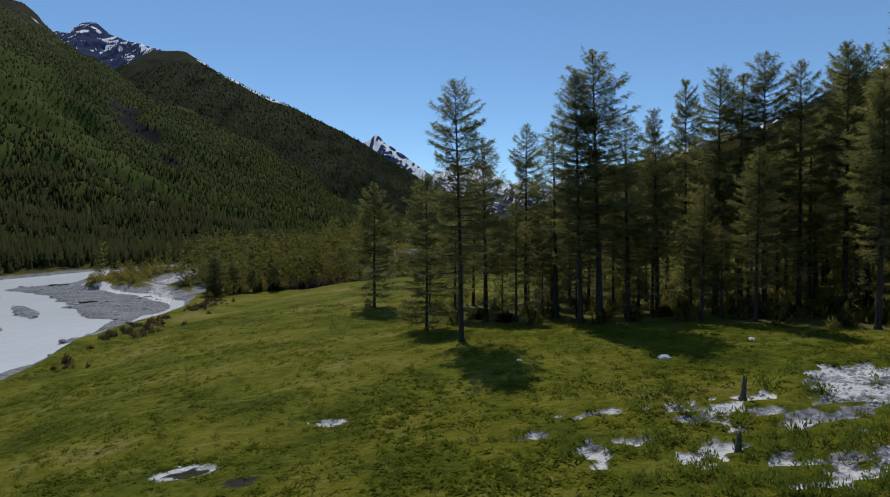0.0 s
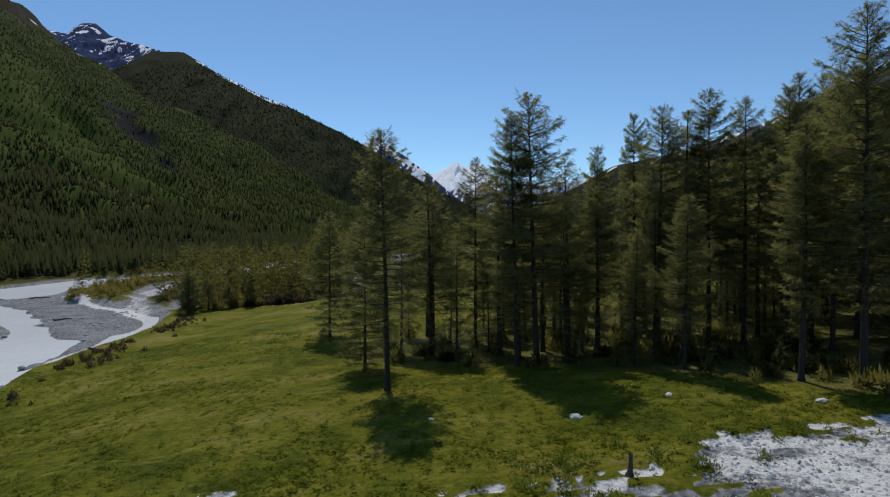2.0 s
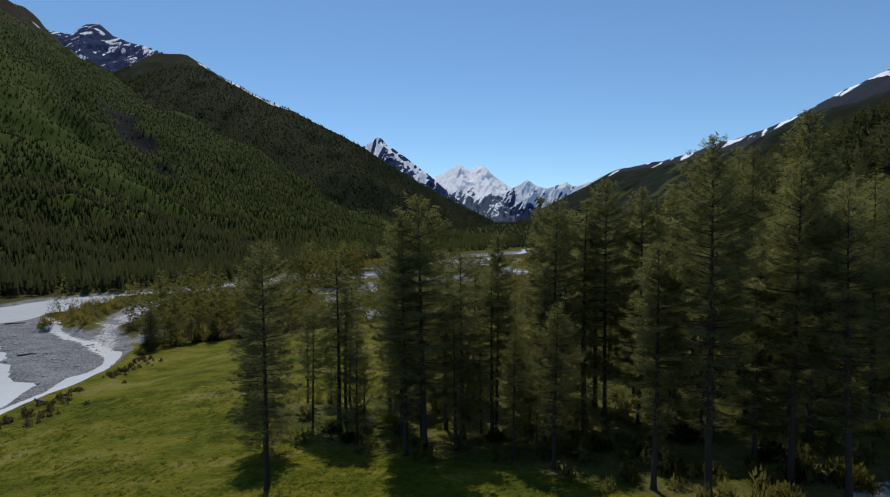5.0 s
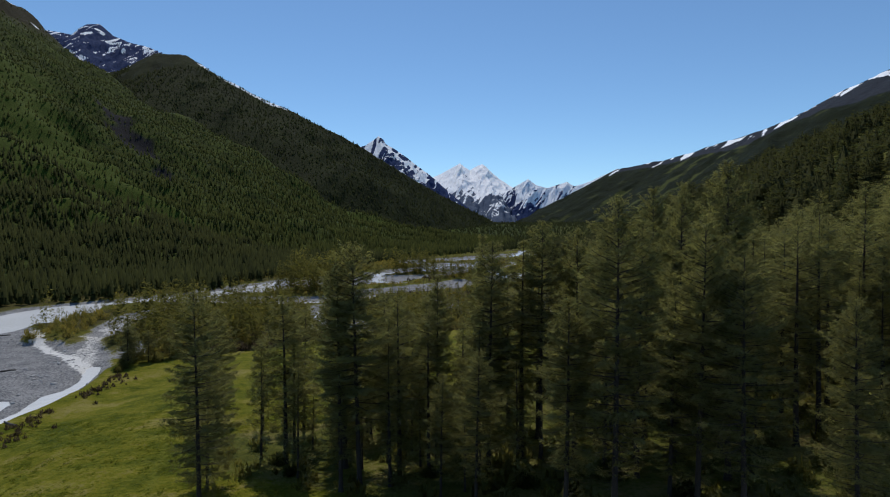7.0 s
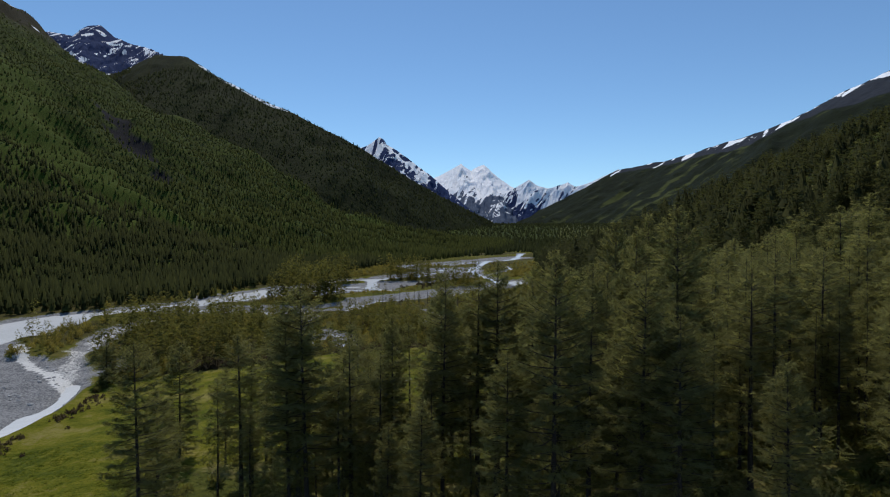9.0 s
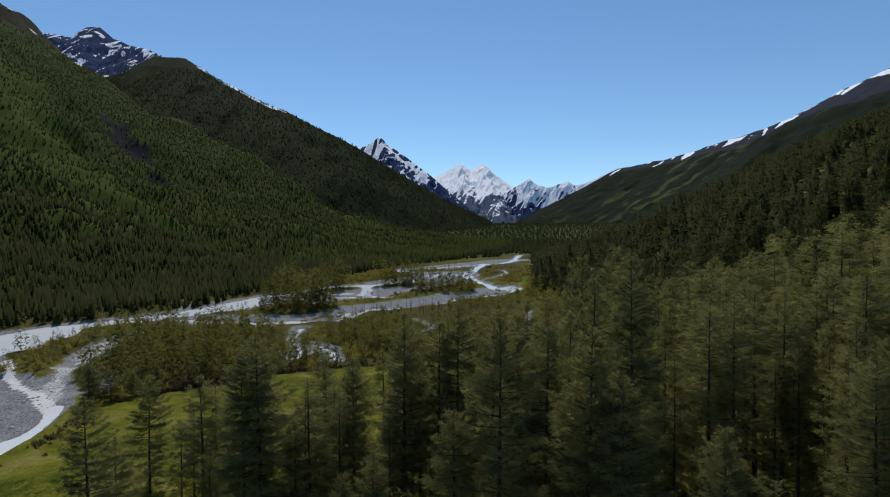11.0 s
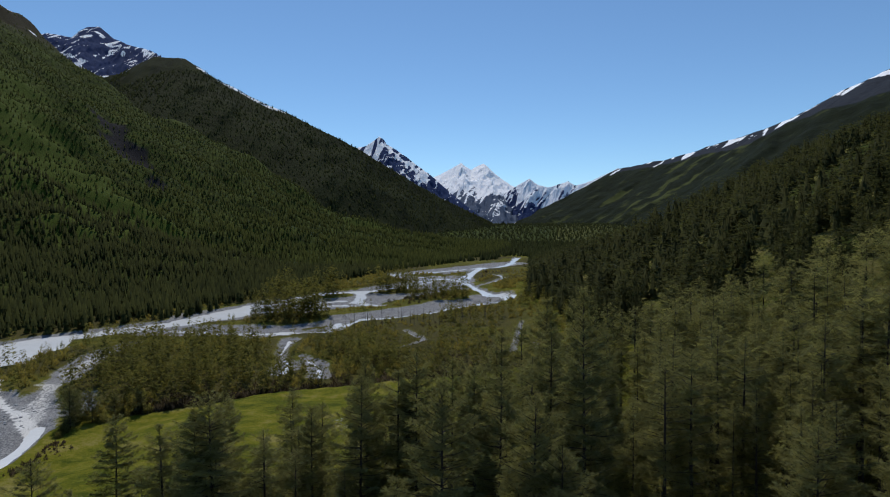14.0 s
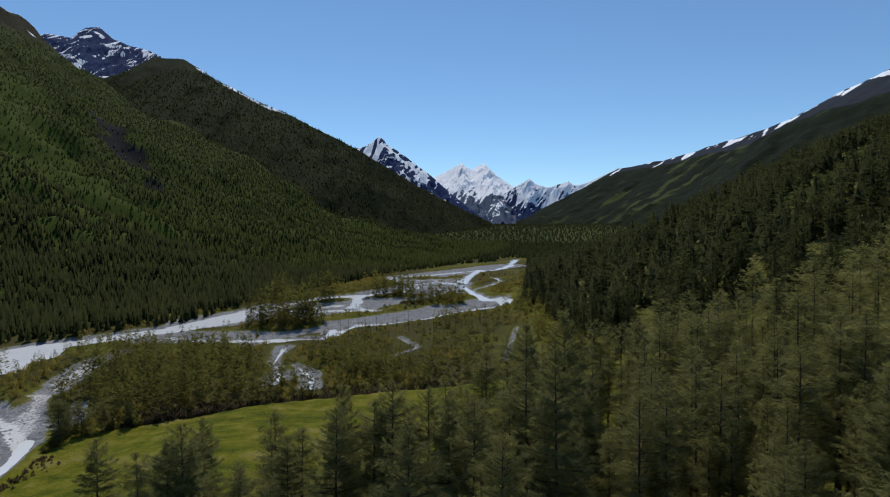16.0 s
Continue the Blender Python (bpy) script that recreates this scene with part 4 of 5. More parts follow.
HEROES = [(LONE, 1.23, 47.7, 20.8, 0.3, 1.0), (BUSHY, -9.93, 77.2, 15.4, 1.0, 1.0), (BUSHY, -2.0, 56.5, 14.2, 2.0, 1.0), (CLOSE[1], 8.6, 69.5, 21.0, 0.5, 0.9),
          (CLOSE[2], 13.75, 55.1, 24.9, 2.2, 1.05), (CLOSE[1], 11.95, 54.8, 22.9, 4.0, 0.9), (CLOSE[3], 20.8, 62.7, 21.2, 1.1, 0.8), (CLOSE[0], 26.5, 61.1, 24.8, 3.0, 0.95),
          (CLOSE[3], 26.2, 68.0, 25.4, 5.0, 0.7), (CLOSE[2], 32.3, 63.0, 27.0, 0.2, 0.85), (CLOSE[1], 36.0, 63.5, 26.2, 2.6, 0.9), (CLOSE[3], 48.0, 75.0, 31.5, 1.9, 0.8),
          (CLOSE[0], 54.0, 80.0, 32.5, 0.9, 0.8), (CLOSE[0], 35.8, 45.0, 28.6, 4.4, 0.95), (CLOSE[1], 49.0, 55.0, 32.5, 3.3, 0.9), (CLOSE[2], 43.0, 47.0, 27.0, 5.3, 0.9),
          (CLOSE[3], 38.5, 60.0, 26.3, 1.4, 0.85), (CLOSE[0], 41.0, 57.0, 27.0, 2.9, 0.85), (CLOSE[1], 46.5, 62.0, 30.0, 0.7, 0.85)]
BANK = [(-52.5, 129.0, 5.5, 0.4), (-54.5, 133.5, 3.6, 1.7), (-50.0, 133.0, 3.0, 2.9), (-47.0, 137.0, 1.6, 4.1), (-57.0, 137.5, 2.6, 5.2), (-43.0, 140.0, 1.2, 0.9)]
taken = []
for tree, x, y, top, turn, wider in HEROES:
    put(tree, x, y, top, turn, wider)
    taken.append((x, y))
for x, y, top, turn in BANK:
    put(BUSHY, x, y, top, turn, 1.35, "feathery young larch on the river bank")
rng = np.random.default_rng(5)
gx, gy = jitter(rng, -8, 96, 20, 200, 4.3)
dens = forest_near(gx, gy) * (0.74 - 0.10 * (gx > 28) - 0.42 * (gx > 26) * (gy < 60) + 0.5 * fbm(gx * 0.05, gy * 0.05, 81, 3)) * (gy < 150) * (1 - 0.75 * (gx < 36) * (gy > 77)) * (1 - clearing(gx, gy))
for x, y, q, a, b in zip(gx, gy, dens, rng.uniform(0, 1, len(gx)), rng.uniform(0, 1, len(gx))):
    if a > q * 1.15 or min(math.hypot(x - u, y - w) for u, w in taken) < 2.3:
        continue
    taken.append((x, y))
    z = float(height(x, y)[0])
    near = y < 53
    put((CLOSE if near else WOOD)[int(b * 97) % (4 if near else 5)], x, y, z + 11.5 + 8.5 * b + (4.5 if x > 30 else 0.0), 6.28 * a, (0.95 if x < 40 else 0.80) + 0.36 * b, LABELS["close" if near else "wood"])
# lower larches filling the wood's edge
gx, gy = jitter(rng, -9, 26, 54, 80, 4.0)
for x, y, a, q in zip(gx, gy, rng.uniform(0, 1, len(gx)), forest_near(gx, gy)):
    if q < 0.5 or a > 0.35 or min(math.hypot(x - u, y - w) for u, w in taken) < 1.7:
        continue
    taken.append((x, y))
    put(WOOD[int(a * 97) % 5], x, y, float(height(x, y)[0]) + 7.5 + 7.0 * a, 40 * a, 1.25, "low young larch between taller trees in the wood")
for o in CLOSE + WOOD + [LONE, BUSHY]:
    for c in (*o.children, o):
        bpy.data.objects.remove(c)

# woods on the right slope
rng = np.random.default_rng(6)
gx, gy = jitter(rng, 62, 640, 60, 830, 9.0)
d = gx - right_foot(gy)
keep = (d > np.where(gy < 200, 3, -6)) & (gx < 0.82 * gy + 95) & (gy < right_crest(gx) + 25) & ((gy > 150) | (d > 6) | (gx > 84))
keep &= rng.uniform(0, 1, len(gx)) > 0.12 + 0.85 * clearing(gx, gy) + 0.35 * (fbm(gx * 0.03, gy * 0.03, 82, 3) > 0.28)
gx, gy = gx[keep], gy[keep]
gz = height(gx, gy) - 0.3
hh = (13 + 13 * rng.uniform(0, 1, len(gx))) * (1 + 0.30 * fbm(gx * 0.04, gy * 0.04, 83, 2))
turn = rng.uniform(0, 6.28, len(gx))
mid = gy < 250
kinds = [stuff_tree(np.random.default_rng(200 + k), 20, 0.10, 3.4, 72, 20, 0.80, False) for k in range(6)]
sc = np.stack([hh / 20 * rng.uniform(1.0, 1.5, len(gx)), hh / 20], 1)
near, far = mid & (gy < 150), mid & (gy >= 150)
full = [larch[:2] for larch in (stuff_tree(np.random.default_rng(206 + k), 20, 0.10, 3.2, 96, 32, 0.72, False) for k in range(4))]
scatter("slope_edge_wood", "larch wood at the foot of the valley side", "trees", full, gx[near], gy[near], gz[near], sc[near], turn[near], M_LARCH, 0.5)
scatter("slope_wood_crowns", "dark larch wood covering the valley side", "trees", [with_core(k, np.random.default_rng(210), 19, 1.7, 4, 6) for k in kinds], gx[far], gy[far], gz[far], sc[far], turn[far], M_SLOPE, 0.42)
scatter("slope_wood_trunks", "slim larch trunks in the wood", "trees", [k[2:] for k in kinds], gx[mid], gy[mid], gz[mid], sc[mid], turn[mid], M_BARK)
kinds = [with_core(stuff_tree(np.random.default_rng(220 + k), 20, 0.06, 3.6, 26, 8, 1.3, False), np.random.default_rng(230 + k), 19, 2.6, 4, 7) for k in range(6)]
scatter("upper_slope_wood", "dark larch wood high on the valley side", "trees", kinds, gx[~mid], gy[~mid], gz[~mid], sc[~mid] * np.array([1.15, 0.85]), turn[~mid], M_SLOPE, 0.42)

# woods on the left slope
rng = np.random.default_rng(7)
ax, ay = jitter(rng, -620, 130, 150, 620, 4.6)
bx, by = jitter(rng, -1150, 130, 620, 1420, 5.9)
gx, gy = np.r_[ax, bx], np.r_[ay, by]
e = left_foot(gy) - gx
keep = ((e > 2) | ((e > -22) & (zones(gx, gy)[4] > 5))) & (gx > -0.84 * gy - 30) & (gy < left_crest(gx) + 30)
keep &= rng.uniform(0, 1, len(gx)) > 0.05 + 0.28 * glades(gx, gy) + 0.25 * sstep(700, 950, e) + 0.75 * gully(gx, gy)
gx, gy = gx[keep], gy[keep]
gz = height(gx, gy) - 0.4
keep = rng.uniform(0, 1, len(gx)) > 0.93 * bare(gx, gy, gz)
gx, gy, gz = gx[keep], gy[keep], gz[keep]
hh = (7.0 + 5.0 * rng.uniform(0, 1, len(gx))) * (1 + 0.30 * fbm(gx * 0.02, gy * 0.02, 89, 3))
turn = rng.uniform(0, 6.28, len(gx))
high = sstep(150, 600, left_foot(gy) - gx)
sc = np.stack([hh / 10 * rng.uniform(0.85, 1.2, len(gx)) * (1 - 0.15 * high), hh / 10 * (1 - 0.50 * high)], 1)
for name, sel, tiers in (("left_slope_wood", gy < 620, 5), ("left_mountain_wood", gy >= 620, 2)):
    kinds = [spire(np.random.default_rng(240 + k), 10, 1.75, tiers, 5) for k in range(7)]
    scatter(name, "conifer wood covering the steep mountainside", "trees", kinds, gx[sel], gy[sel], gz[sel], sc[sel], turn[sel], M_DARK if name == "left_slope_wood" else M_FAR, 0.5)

# woods on the ridge behind and along the valley's end
rng = np.random.default_rng(8)
X, Y, Z = RIDGE_B
n = 27000
r = rng.integers(5, X.shape[0] - 1, n)
c = rng.integers(0, X.shape[1] - 1, n)
f = rng.uniform(0, 1, (2, n))
def between(A):
    return (A[r, c] * (1 - f[0]) + A[r, c + 1] * f[0]) * (1 - f[1]) + (A[r + 1, c] * (1 - f[0]) + A[r + 1, c + 1] * f[0]) * f[1]
tx, ty, tz = between(X), between(Y), between(Z)
ok = (tz > 20) & (tz < 560 + 120 * fbm(tx * 0.004, ty * 0.004, 85, 3)) & (tx > -0.95 * ty)
kinds = [spire(np.random.default_rng(260 + k), 11, 3.0, 1, 4) for k in range(5)]
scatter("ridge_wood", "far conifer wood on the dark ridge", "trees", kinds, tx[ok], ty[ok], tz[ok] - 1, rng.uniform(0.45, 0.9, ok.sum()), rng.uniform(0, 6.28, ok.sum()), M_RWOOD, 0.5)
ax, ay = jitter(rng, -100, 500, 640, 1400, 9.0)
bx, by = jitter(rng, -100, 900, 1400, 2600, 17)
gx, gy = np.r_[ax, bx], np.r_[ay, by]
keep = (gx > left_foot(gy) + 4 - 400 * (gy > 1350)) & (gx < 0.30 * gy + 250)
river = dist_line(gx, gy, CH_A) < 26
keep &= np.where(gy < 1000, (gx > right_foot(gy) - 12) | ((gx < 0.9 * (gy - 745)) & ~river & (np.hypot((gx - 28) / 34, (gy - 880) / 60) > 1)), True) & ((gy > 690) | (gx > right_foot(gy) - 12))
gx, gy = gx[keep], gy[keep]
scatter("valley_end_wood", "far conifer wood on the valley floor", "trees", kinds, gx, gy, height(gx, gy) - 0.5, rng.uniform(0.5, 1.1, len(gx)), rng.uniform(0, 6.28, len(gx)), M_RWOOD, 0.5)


# ---- shrubs of the river flat ----
def shrub(rng, n, quad=True, size=0.85):
    """A rounded willow bush about 2 m high: many small leaf clumps on an uneven dome."""
    p = rng.normal(0, 1, (n, 3))
    p /= np.linalg.norm(p, axis=1, keepdims=True)
    p[:, 2] = np.abs(p[:, 2])
    p *= rng.uniform(0.45, 1.1, n)[:, None] * np.array([1.2, 1.2, 1.9])
    d = p * np.array([0.5, 0.5, 1.0]) + rng.normal(0, 0.5, (n, 3)) + np.array([0, 0, 0.5])
    return tuft_mesh(rng, p, d, size, quad)


rng = np.random.default_rng(9)
gx, gy = jitter(rng, -140, 110, 90, 620, 3.4)
z, cover, on, inside, ch = zones(gx, gy)
flat = (on < 0.2) & (ch > np.where(gy > 215, 6.5, 3.0)) & (cover["gravel"] < 0.2) & (gx < right_foot(gy) + 4) & (gx > left_foot(gy) - 2) & (gy < 120 + 500)
thick = 0.55 + 0.9 * fbm(gx * 0.035, gy * 0.035, 86, 3) + 0.15 * sstep(300, 450, gy)
edge = (inside > -16) & (inside < -1)
keep = flat & ((rng.uniform(0, 1, len(gx)) < thick) | (edge & (rng.uniform(0, 1, len(gx)) < 0.8)))
keep &= (gx > -100) | (gy > 150)
gx, gy, gz, edge = gx[keep], gy[keep], z[keep], edge[keep]
tall = sstep(40, -20, gx) * sstep(290, 230, gy)
turn, sc = rng.uniform(0, 6.28, len(gx)), rng.uniform(0.6, 1.3, len(gx)) * (1 + 1.1 * fbm(gx * 0.06, gy * 0.06, 87, 3)) * (0.88 - 0.1 * tall)
kinds = [shrub(np.random.default_rng(280 + k), 92, False, 0.62) for k in range(5)]
brown = (edge & (gx > -45) & (rng.uniform(0, 1, len(gx)) < 0.75)) | ((gx > -15) & (gy > 190) & (fbm(gx * 0.035, gy * 0.03, 97, 3) > 0.06) & (rng.uniform(0, 1, len(gx)) < 0.7))
scatter("willow_scrub", "olive green willow scrub on the river flat", "shrubs", kinds, gx[~brown], gy[~brown], gz[~brown], sc[~brown], turn[~brown], M_SHRUB, 0.55)
scatter("bare_scrub", "brown leafless scrub along the meadow's far edge", "shrubs", kinds, gx[brown], gy[brown], gz[brown], sc[brown] * 0.85, turn[brown], M_HEDGE, 0.55)
# young conifers and poles on the flat
gx, gy = jitter(rng, -120, 90, 120, 480, 3.9)
z, cover, on, inside, ch = zones(gx, gy)
isl = np.full(gx.shape, 9.0)
for (cx, cy), rx, ry in ISLES:
    isl = np.minimum(isl, np.hypot((gx - cx) / rx, (gy - cy) / ry))
wish = np.where(isl < 0.95, 0.95, 0.22 + 0.8 * fbm(gx * 0.03, gy * 0.03, 88, 3) + 0.65 * sstep(50, -10, gx) * sstep(290, 235, gy))
keep = (on < 0.2) & (ch > np.where((gy > 215) & (isl > 0.95), 9.0, 2.5)) & (cover["gravel"] < 0.2) & (gx < right_foot(gy)) & (gx > left_foot(gy)) & (rng.uniform(0, 1, len(gx)) < wish) & (inside < -4)
gx, gy, gz = gx[keep], gy[keep], z[keep]
kinds = [stuff_tree(np.random.default_rng(300 + k), 8, 0.05, 1.45, 32, 9, 0.62, False)[:2] for k in range(5)]
scatter("young_larches", "young larches standing in the willow scrub", "trees", kinds, gx, gy, gz, rng.uniform(0.55, 1.5 + 0.35 * sstep(0, -40, gx), len(gx)) * (1 - 0.55 * sstep(205, 235, gy) * sstep(20, -20, gx) * (isl[keep] > 0.95)) * np.where((isl[keep] < 0.95) & (gy > 250), 1.45, 1.0) * np.where((isl[keep] < 0.95) & (gy < 250), 0.42, 1.0), rng.uniform(0, 6.28, len(gx)), M_YOUNG, 0.5)


# ---- undergrowth, grass and small things of the meadow ----
rng = np.random.default_rng(10)
gx, gy = jitter(rng, -4, 90, 42, 150, 2.3)
keep = rng.uniform(0, 1, len(gx)) < forest_near(gx, gy) * (0.38 + 0.25 * (gx > 24) + 0.9 * fbm(gx * 0.10, gy * 0.10, 90, 3))
gx, gy = gx[keep], gy[keep]
kinds = [shrub(np.random.default_rng(320 + k), 60, False) for k in range(4)]
scatter("wood_undergrowth", "low green bushes on the floor of the wood", "shrubs", kinds, gx, gy, height(gx, gy) - 0.1, rng.uniform(0.3, 0.9, len(gx)), rng.uniform(0, 6.28, len(gx)), M_YOUNG, 0.6)
gx, gy = jitter(rng, -8, 90, 46, 130, 4.0)
keep = rng.uniform(0, 1, len(gx)) < 0.42 * forest_near(gx, gy)
gx, gy = gx[keep], gy[keep]
small = [stuff_tree(np.random.default_rng(330 + k), 7, 0.05, 1.8, 34, 12, 0.70, False)[:2] for k in range(4)]
scatter("young_wood_larches", "young larches growing under the tall trees", "trees", small, gx, gy, height(gx, gy) - 0.1, rng.uniform(0.5, 1.75, len(gx)), rng.uniform(0, 6.28, len(gx)), M_LARCH, 0.5)
gx, gy = jitter(rng, 70, 150, 120, 230, 3.4)
keep = rng.uniform(0, 1, len(gx)) < clearing(gx, gy) * 0.5
gx, gy = gx[keep], gy[keep]
scatter("clearing_scrub", "light green scrub on the open slope", "shrubs", kinds, gx, gy, height(gx, gy) - 0.1, rng.uniform(0.4, 1.1, len(gx)), rng.uniform(0, 6.28, len(gx)), M_YOUNG, 0.6)


def bush_thing(x, y, r, seed, label, mat, form=(0.55, 0.55, 0.42)):
    rg = np.random.default_rng(seed)
    lobes = [shrub(rg, 230, False, 0.42) for k in range(6)]
    a = rg.uniform(0, 6.283, 6)
    off = np.c_[np.cos(a), np.sin(a), np.zeros(6)] * rg.uniform(0.1, 0.75, 6)[:, None]
    size = rg.uniform(0.5, 0.95, 6)
    v = np.concatenate([(q[0] * size[k] + off[k]) * np.array(form) * r for k, q in enumerate(lobes)])
    f = np.concatenate([q[1] + 690 * k for k, q in enumerate(lobes)])
    bush = new("bush", None)
    bush.matrix_world = pose(x, y, float(height(x, y)[0]) - 0.1)
    me = mesh_of("bush_foliage", v, f, mat, True)
    q = v / np.linalg.norm(v, axis=1, keepdims=True) * 0.6 + np.array([0, 0, 0.6])
    me.normals_split_custom_set_from_vertices((q / np.linalg.norm(q, axis=1, keepdims=True)).tolist())
    tagged(part("foliage", me, bush), kind="stuff")
    a = np.linspace(0, 6.283, 5, endpoint=False)
    pts = [tube(np.array([(0, 0, 0), (0.3 * r * math.cos(q), 0.3 * r * math.sin(q), 0.6 * r)]), [0.05, 0.015], 5) for q in a]
    vs = np.concatenate([p[0] for p in pts])
    fs = np.concatenate([p[1] + 10 * k for k, p in enumerate(pts)])
    part("stems", mesh_of("bush_stems", vs, fs, M_BARK), bush)
    return tagged(bush, label, "bush", "bushes under the trees")


for k, (x, y, r) in enumerate([(23.5, 62, 2.4), (20.5, 59, 1.4), (30, 56, 1.8), (39, 58, 2.6), (44, 52, 2.2), (34, 54, 1.5), (5.5, 60, 1.6), (3.0, 64, 1.8)]):
    bush_thing(x, y, r, 340 + k, "dark rounded juniper bush at the foot of the larches", M_FAR)
for k, (x, y, r) in enumerate([(47, 46, 2.6), (41, 43.5, 2.2), (37.5, 49, 1.8), (31, 48.5, 1.5), (44, 47.5, 2.0), (27, 54, 1.4)]):
    bush_thing(x, y, r, 380 + k, "olive green leafy bush in the open wood", M_YOUNG)
for k, (x, y, r) in enumerate([(-42.5, 70, 0.7), (-40, 60, 0.6), (-45.5, 90, 0.6), (-52.0, 126, 2.0), (-55, 135, 2.2), (-48, 133, 2.2), (-46, 138, 2.3), (-41, 141, 2.1), (-51, 123, 1.5), (-53.5, 131, 2.3)]):
    bush_thing(x, y, r, 360 + k, "small willow bush on the river bank" if r < 2.4 else "tall feathery willow bush on the river bank", M_YOUNG, (0.50, 0.50, 0.60) if r < 2.4 else (0.62, 0.62, 1.15))

# hedge along the meadow's far edge
gx = rng.uniform(-44, 78, 620)
gy = meadow_end(gx) + 1.5 + np.abs(rng.normal(0, 3.0, len(gx)))
scatter("hedge_scrub", "dark brown scrub in a band along the far edge of the meadow", "shrubs", kinds, gx, gy, height(gx, gy) - 0.1, rng.uniform(0.5, 1.0, len(gx)), rng.uniform(0, 6.28, len(gx)), M_HEDGE, 0.5)

# brush along the bank's upper edge
t = rng.uniform(0, 1, 260)
gy = 60 + 66 * t
gx = bank(gy) + 3.0 + np.abs(rng.normal(0, 2.2, len(gy)))
keep = fbm(gx * 0.1, gy * 0.12, 91, 2) > -0.05
scatter("bank_brush", "low dark brush along the river bank", "shrubs", kinds, gx[keep], gy[keep], height(gx[keep], gy[keep]) - 0.05, rng.uniform(0.15, 0.45, keep.sum()), rng.uniform(0, 6.28, keep.sum()), M_HEDGE, 0.6)


def tussock(rg, n, h, r):
    """A tuft of grass: thin bent blades."""
    a = rg.uniform(0, 6.283, n)
    b = np.stack([np.cos(a), np.sin(a)], 1)
    p = np.c_[rg.normal(0, r * 0.5, (n, 2)), np.zeros(n)]
    w = 0.035 + 0.03 * rg.uniform(0, 1, n)
    tip = p + np.c_[b * rg.uniform(0.7, 1.3, n)[:, None] * h, h * rg.uniform(0.15, 0.6, n)]
    q = np.c_[-b[:, 1], b[:, 0], np.zeros(n)] * w[:, None]
    return np.stack([p - q, p + q, tip], 1).reshape(-1, 3), np.arange(3 * n).reshape(-1, 3)


gx = rng.uniform(-48, 46, 60000)
gy = 12 + 76 * rng.uniform(0, 1, 60000) ** 1.7
z, cover, on, inside, ch = zones(gx, gy)
keep = (inside > 1) & (cover["gravel"] < 0.45 + 0.5 * (rng.uniform(0, 1, len(gx)) < 0.35)) & (np.abs(gx - 2) < 0.85 * gy + 14) & (rng.uniform(0, 1, len(gx)) < 0.40 + 0.9 * fbm(gx * 0.25, gy * 0.25, 92, 3)) & (cover["wood"] < 0.6)
gx, gy, gz = gx[keep], gy[keep], z[keep]
kinds = [tussock(np.random.default_rng(380 + k), 9, 0.26, 0.34) for k in range(6)]
scatter("meadow_grass", "tufted green meadow grass", "grass", kinds, gx, gy, gz - 0.02, rng.uniform(0.5, 1.25, len(gx)) * (1 + 0.5 * fbm(gx * 0.12, gy * 0.12, 93, 2)), rng.uniform(0, 6.28, len(gx)), M_GRASS)
# herbs in darker clumps, mostly by the stone bed
gx = rng.uniform(-30, 46, 9000)
gy = 14 + 34 * rng.uniform(0, 1, 9000) ** 1.3
z, cover, on, inside, ch = zones(gx, gy)
near_bed = sstep(0, 14, gx) * sstep(40, 32, gy)
keep = (inside > 1) & (cover["gravel"] < 0.7) & (rng.uniform(0, 1, len(gx)) < (0.10 + 0.55 * near_bed) * (fbm(gx * 0.3, gy * 0.5, 94, 3) > 0.02))
gx, gy, gz = gx[keep], gy[keep], z[keep]
kinds = [shrub(np.random.default_rng(400 + k), 70, False, 0.42) for k in range(5)]
scatter("meadow_herbs", "dark green leafy herbs in clumps", "plants", kinds, gx, gy, gz - 0.04, rng.uniform(0.10, 0.26, len(gx)) * (1 + 0.8 * sstep(2, 14, gx) * sstep(40, 32, gy)), rng.uniform(0, 6.28, len(gx)), M_HERB, 0.5)


def stone(rg, flat=0.6):
    """An uneven pebble: a bent octahedron, once divided."""
    bm = bmesh.new()
    bmesh.ops.create_icosphere(bm, subdivisions=1, radius=1)
    for v in bm.verts:
        v.co *= rg.uniform(0.75, 1.2)
        v.co.z *= flat
    bm.verts.ensure_lookup_table()
    v = np.array([w.co[:] for w in bm.verts])
    f = np.array([[w.index for w in q.verts] for q in bm.faces])
    bm.free()
    return v, f


M_BED = stone_material("bed_stones", (0.13, 0.13, 0.13), (0.66, 0.645, 0.62))
STONES = [stone(np.random.default_rng(420 + k)) for k in range(6)]
def cobble(rg):
    """A small angular stone: a bent octahedron."""
    v = np.array([(1, 0, 0), (0, 1, 0), (-1, 0, 0), (0, -1, 0), (0, 0, 0.7), (0, 0, -0.5)]) * rg.uniform(0.7, 1.3, (6, 1)) + rg.normal(0, 0.15, (6, 3))
    return v, np.array([(0, 1, 4), (1, 2, 4), (2, 3, 4), (3, 0, 4), (1, 0, 5), (2, 1, 5), (3, 2, 5), (0, 3, 5)])


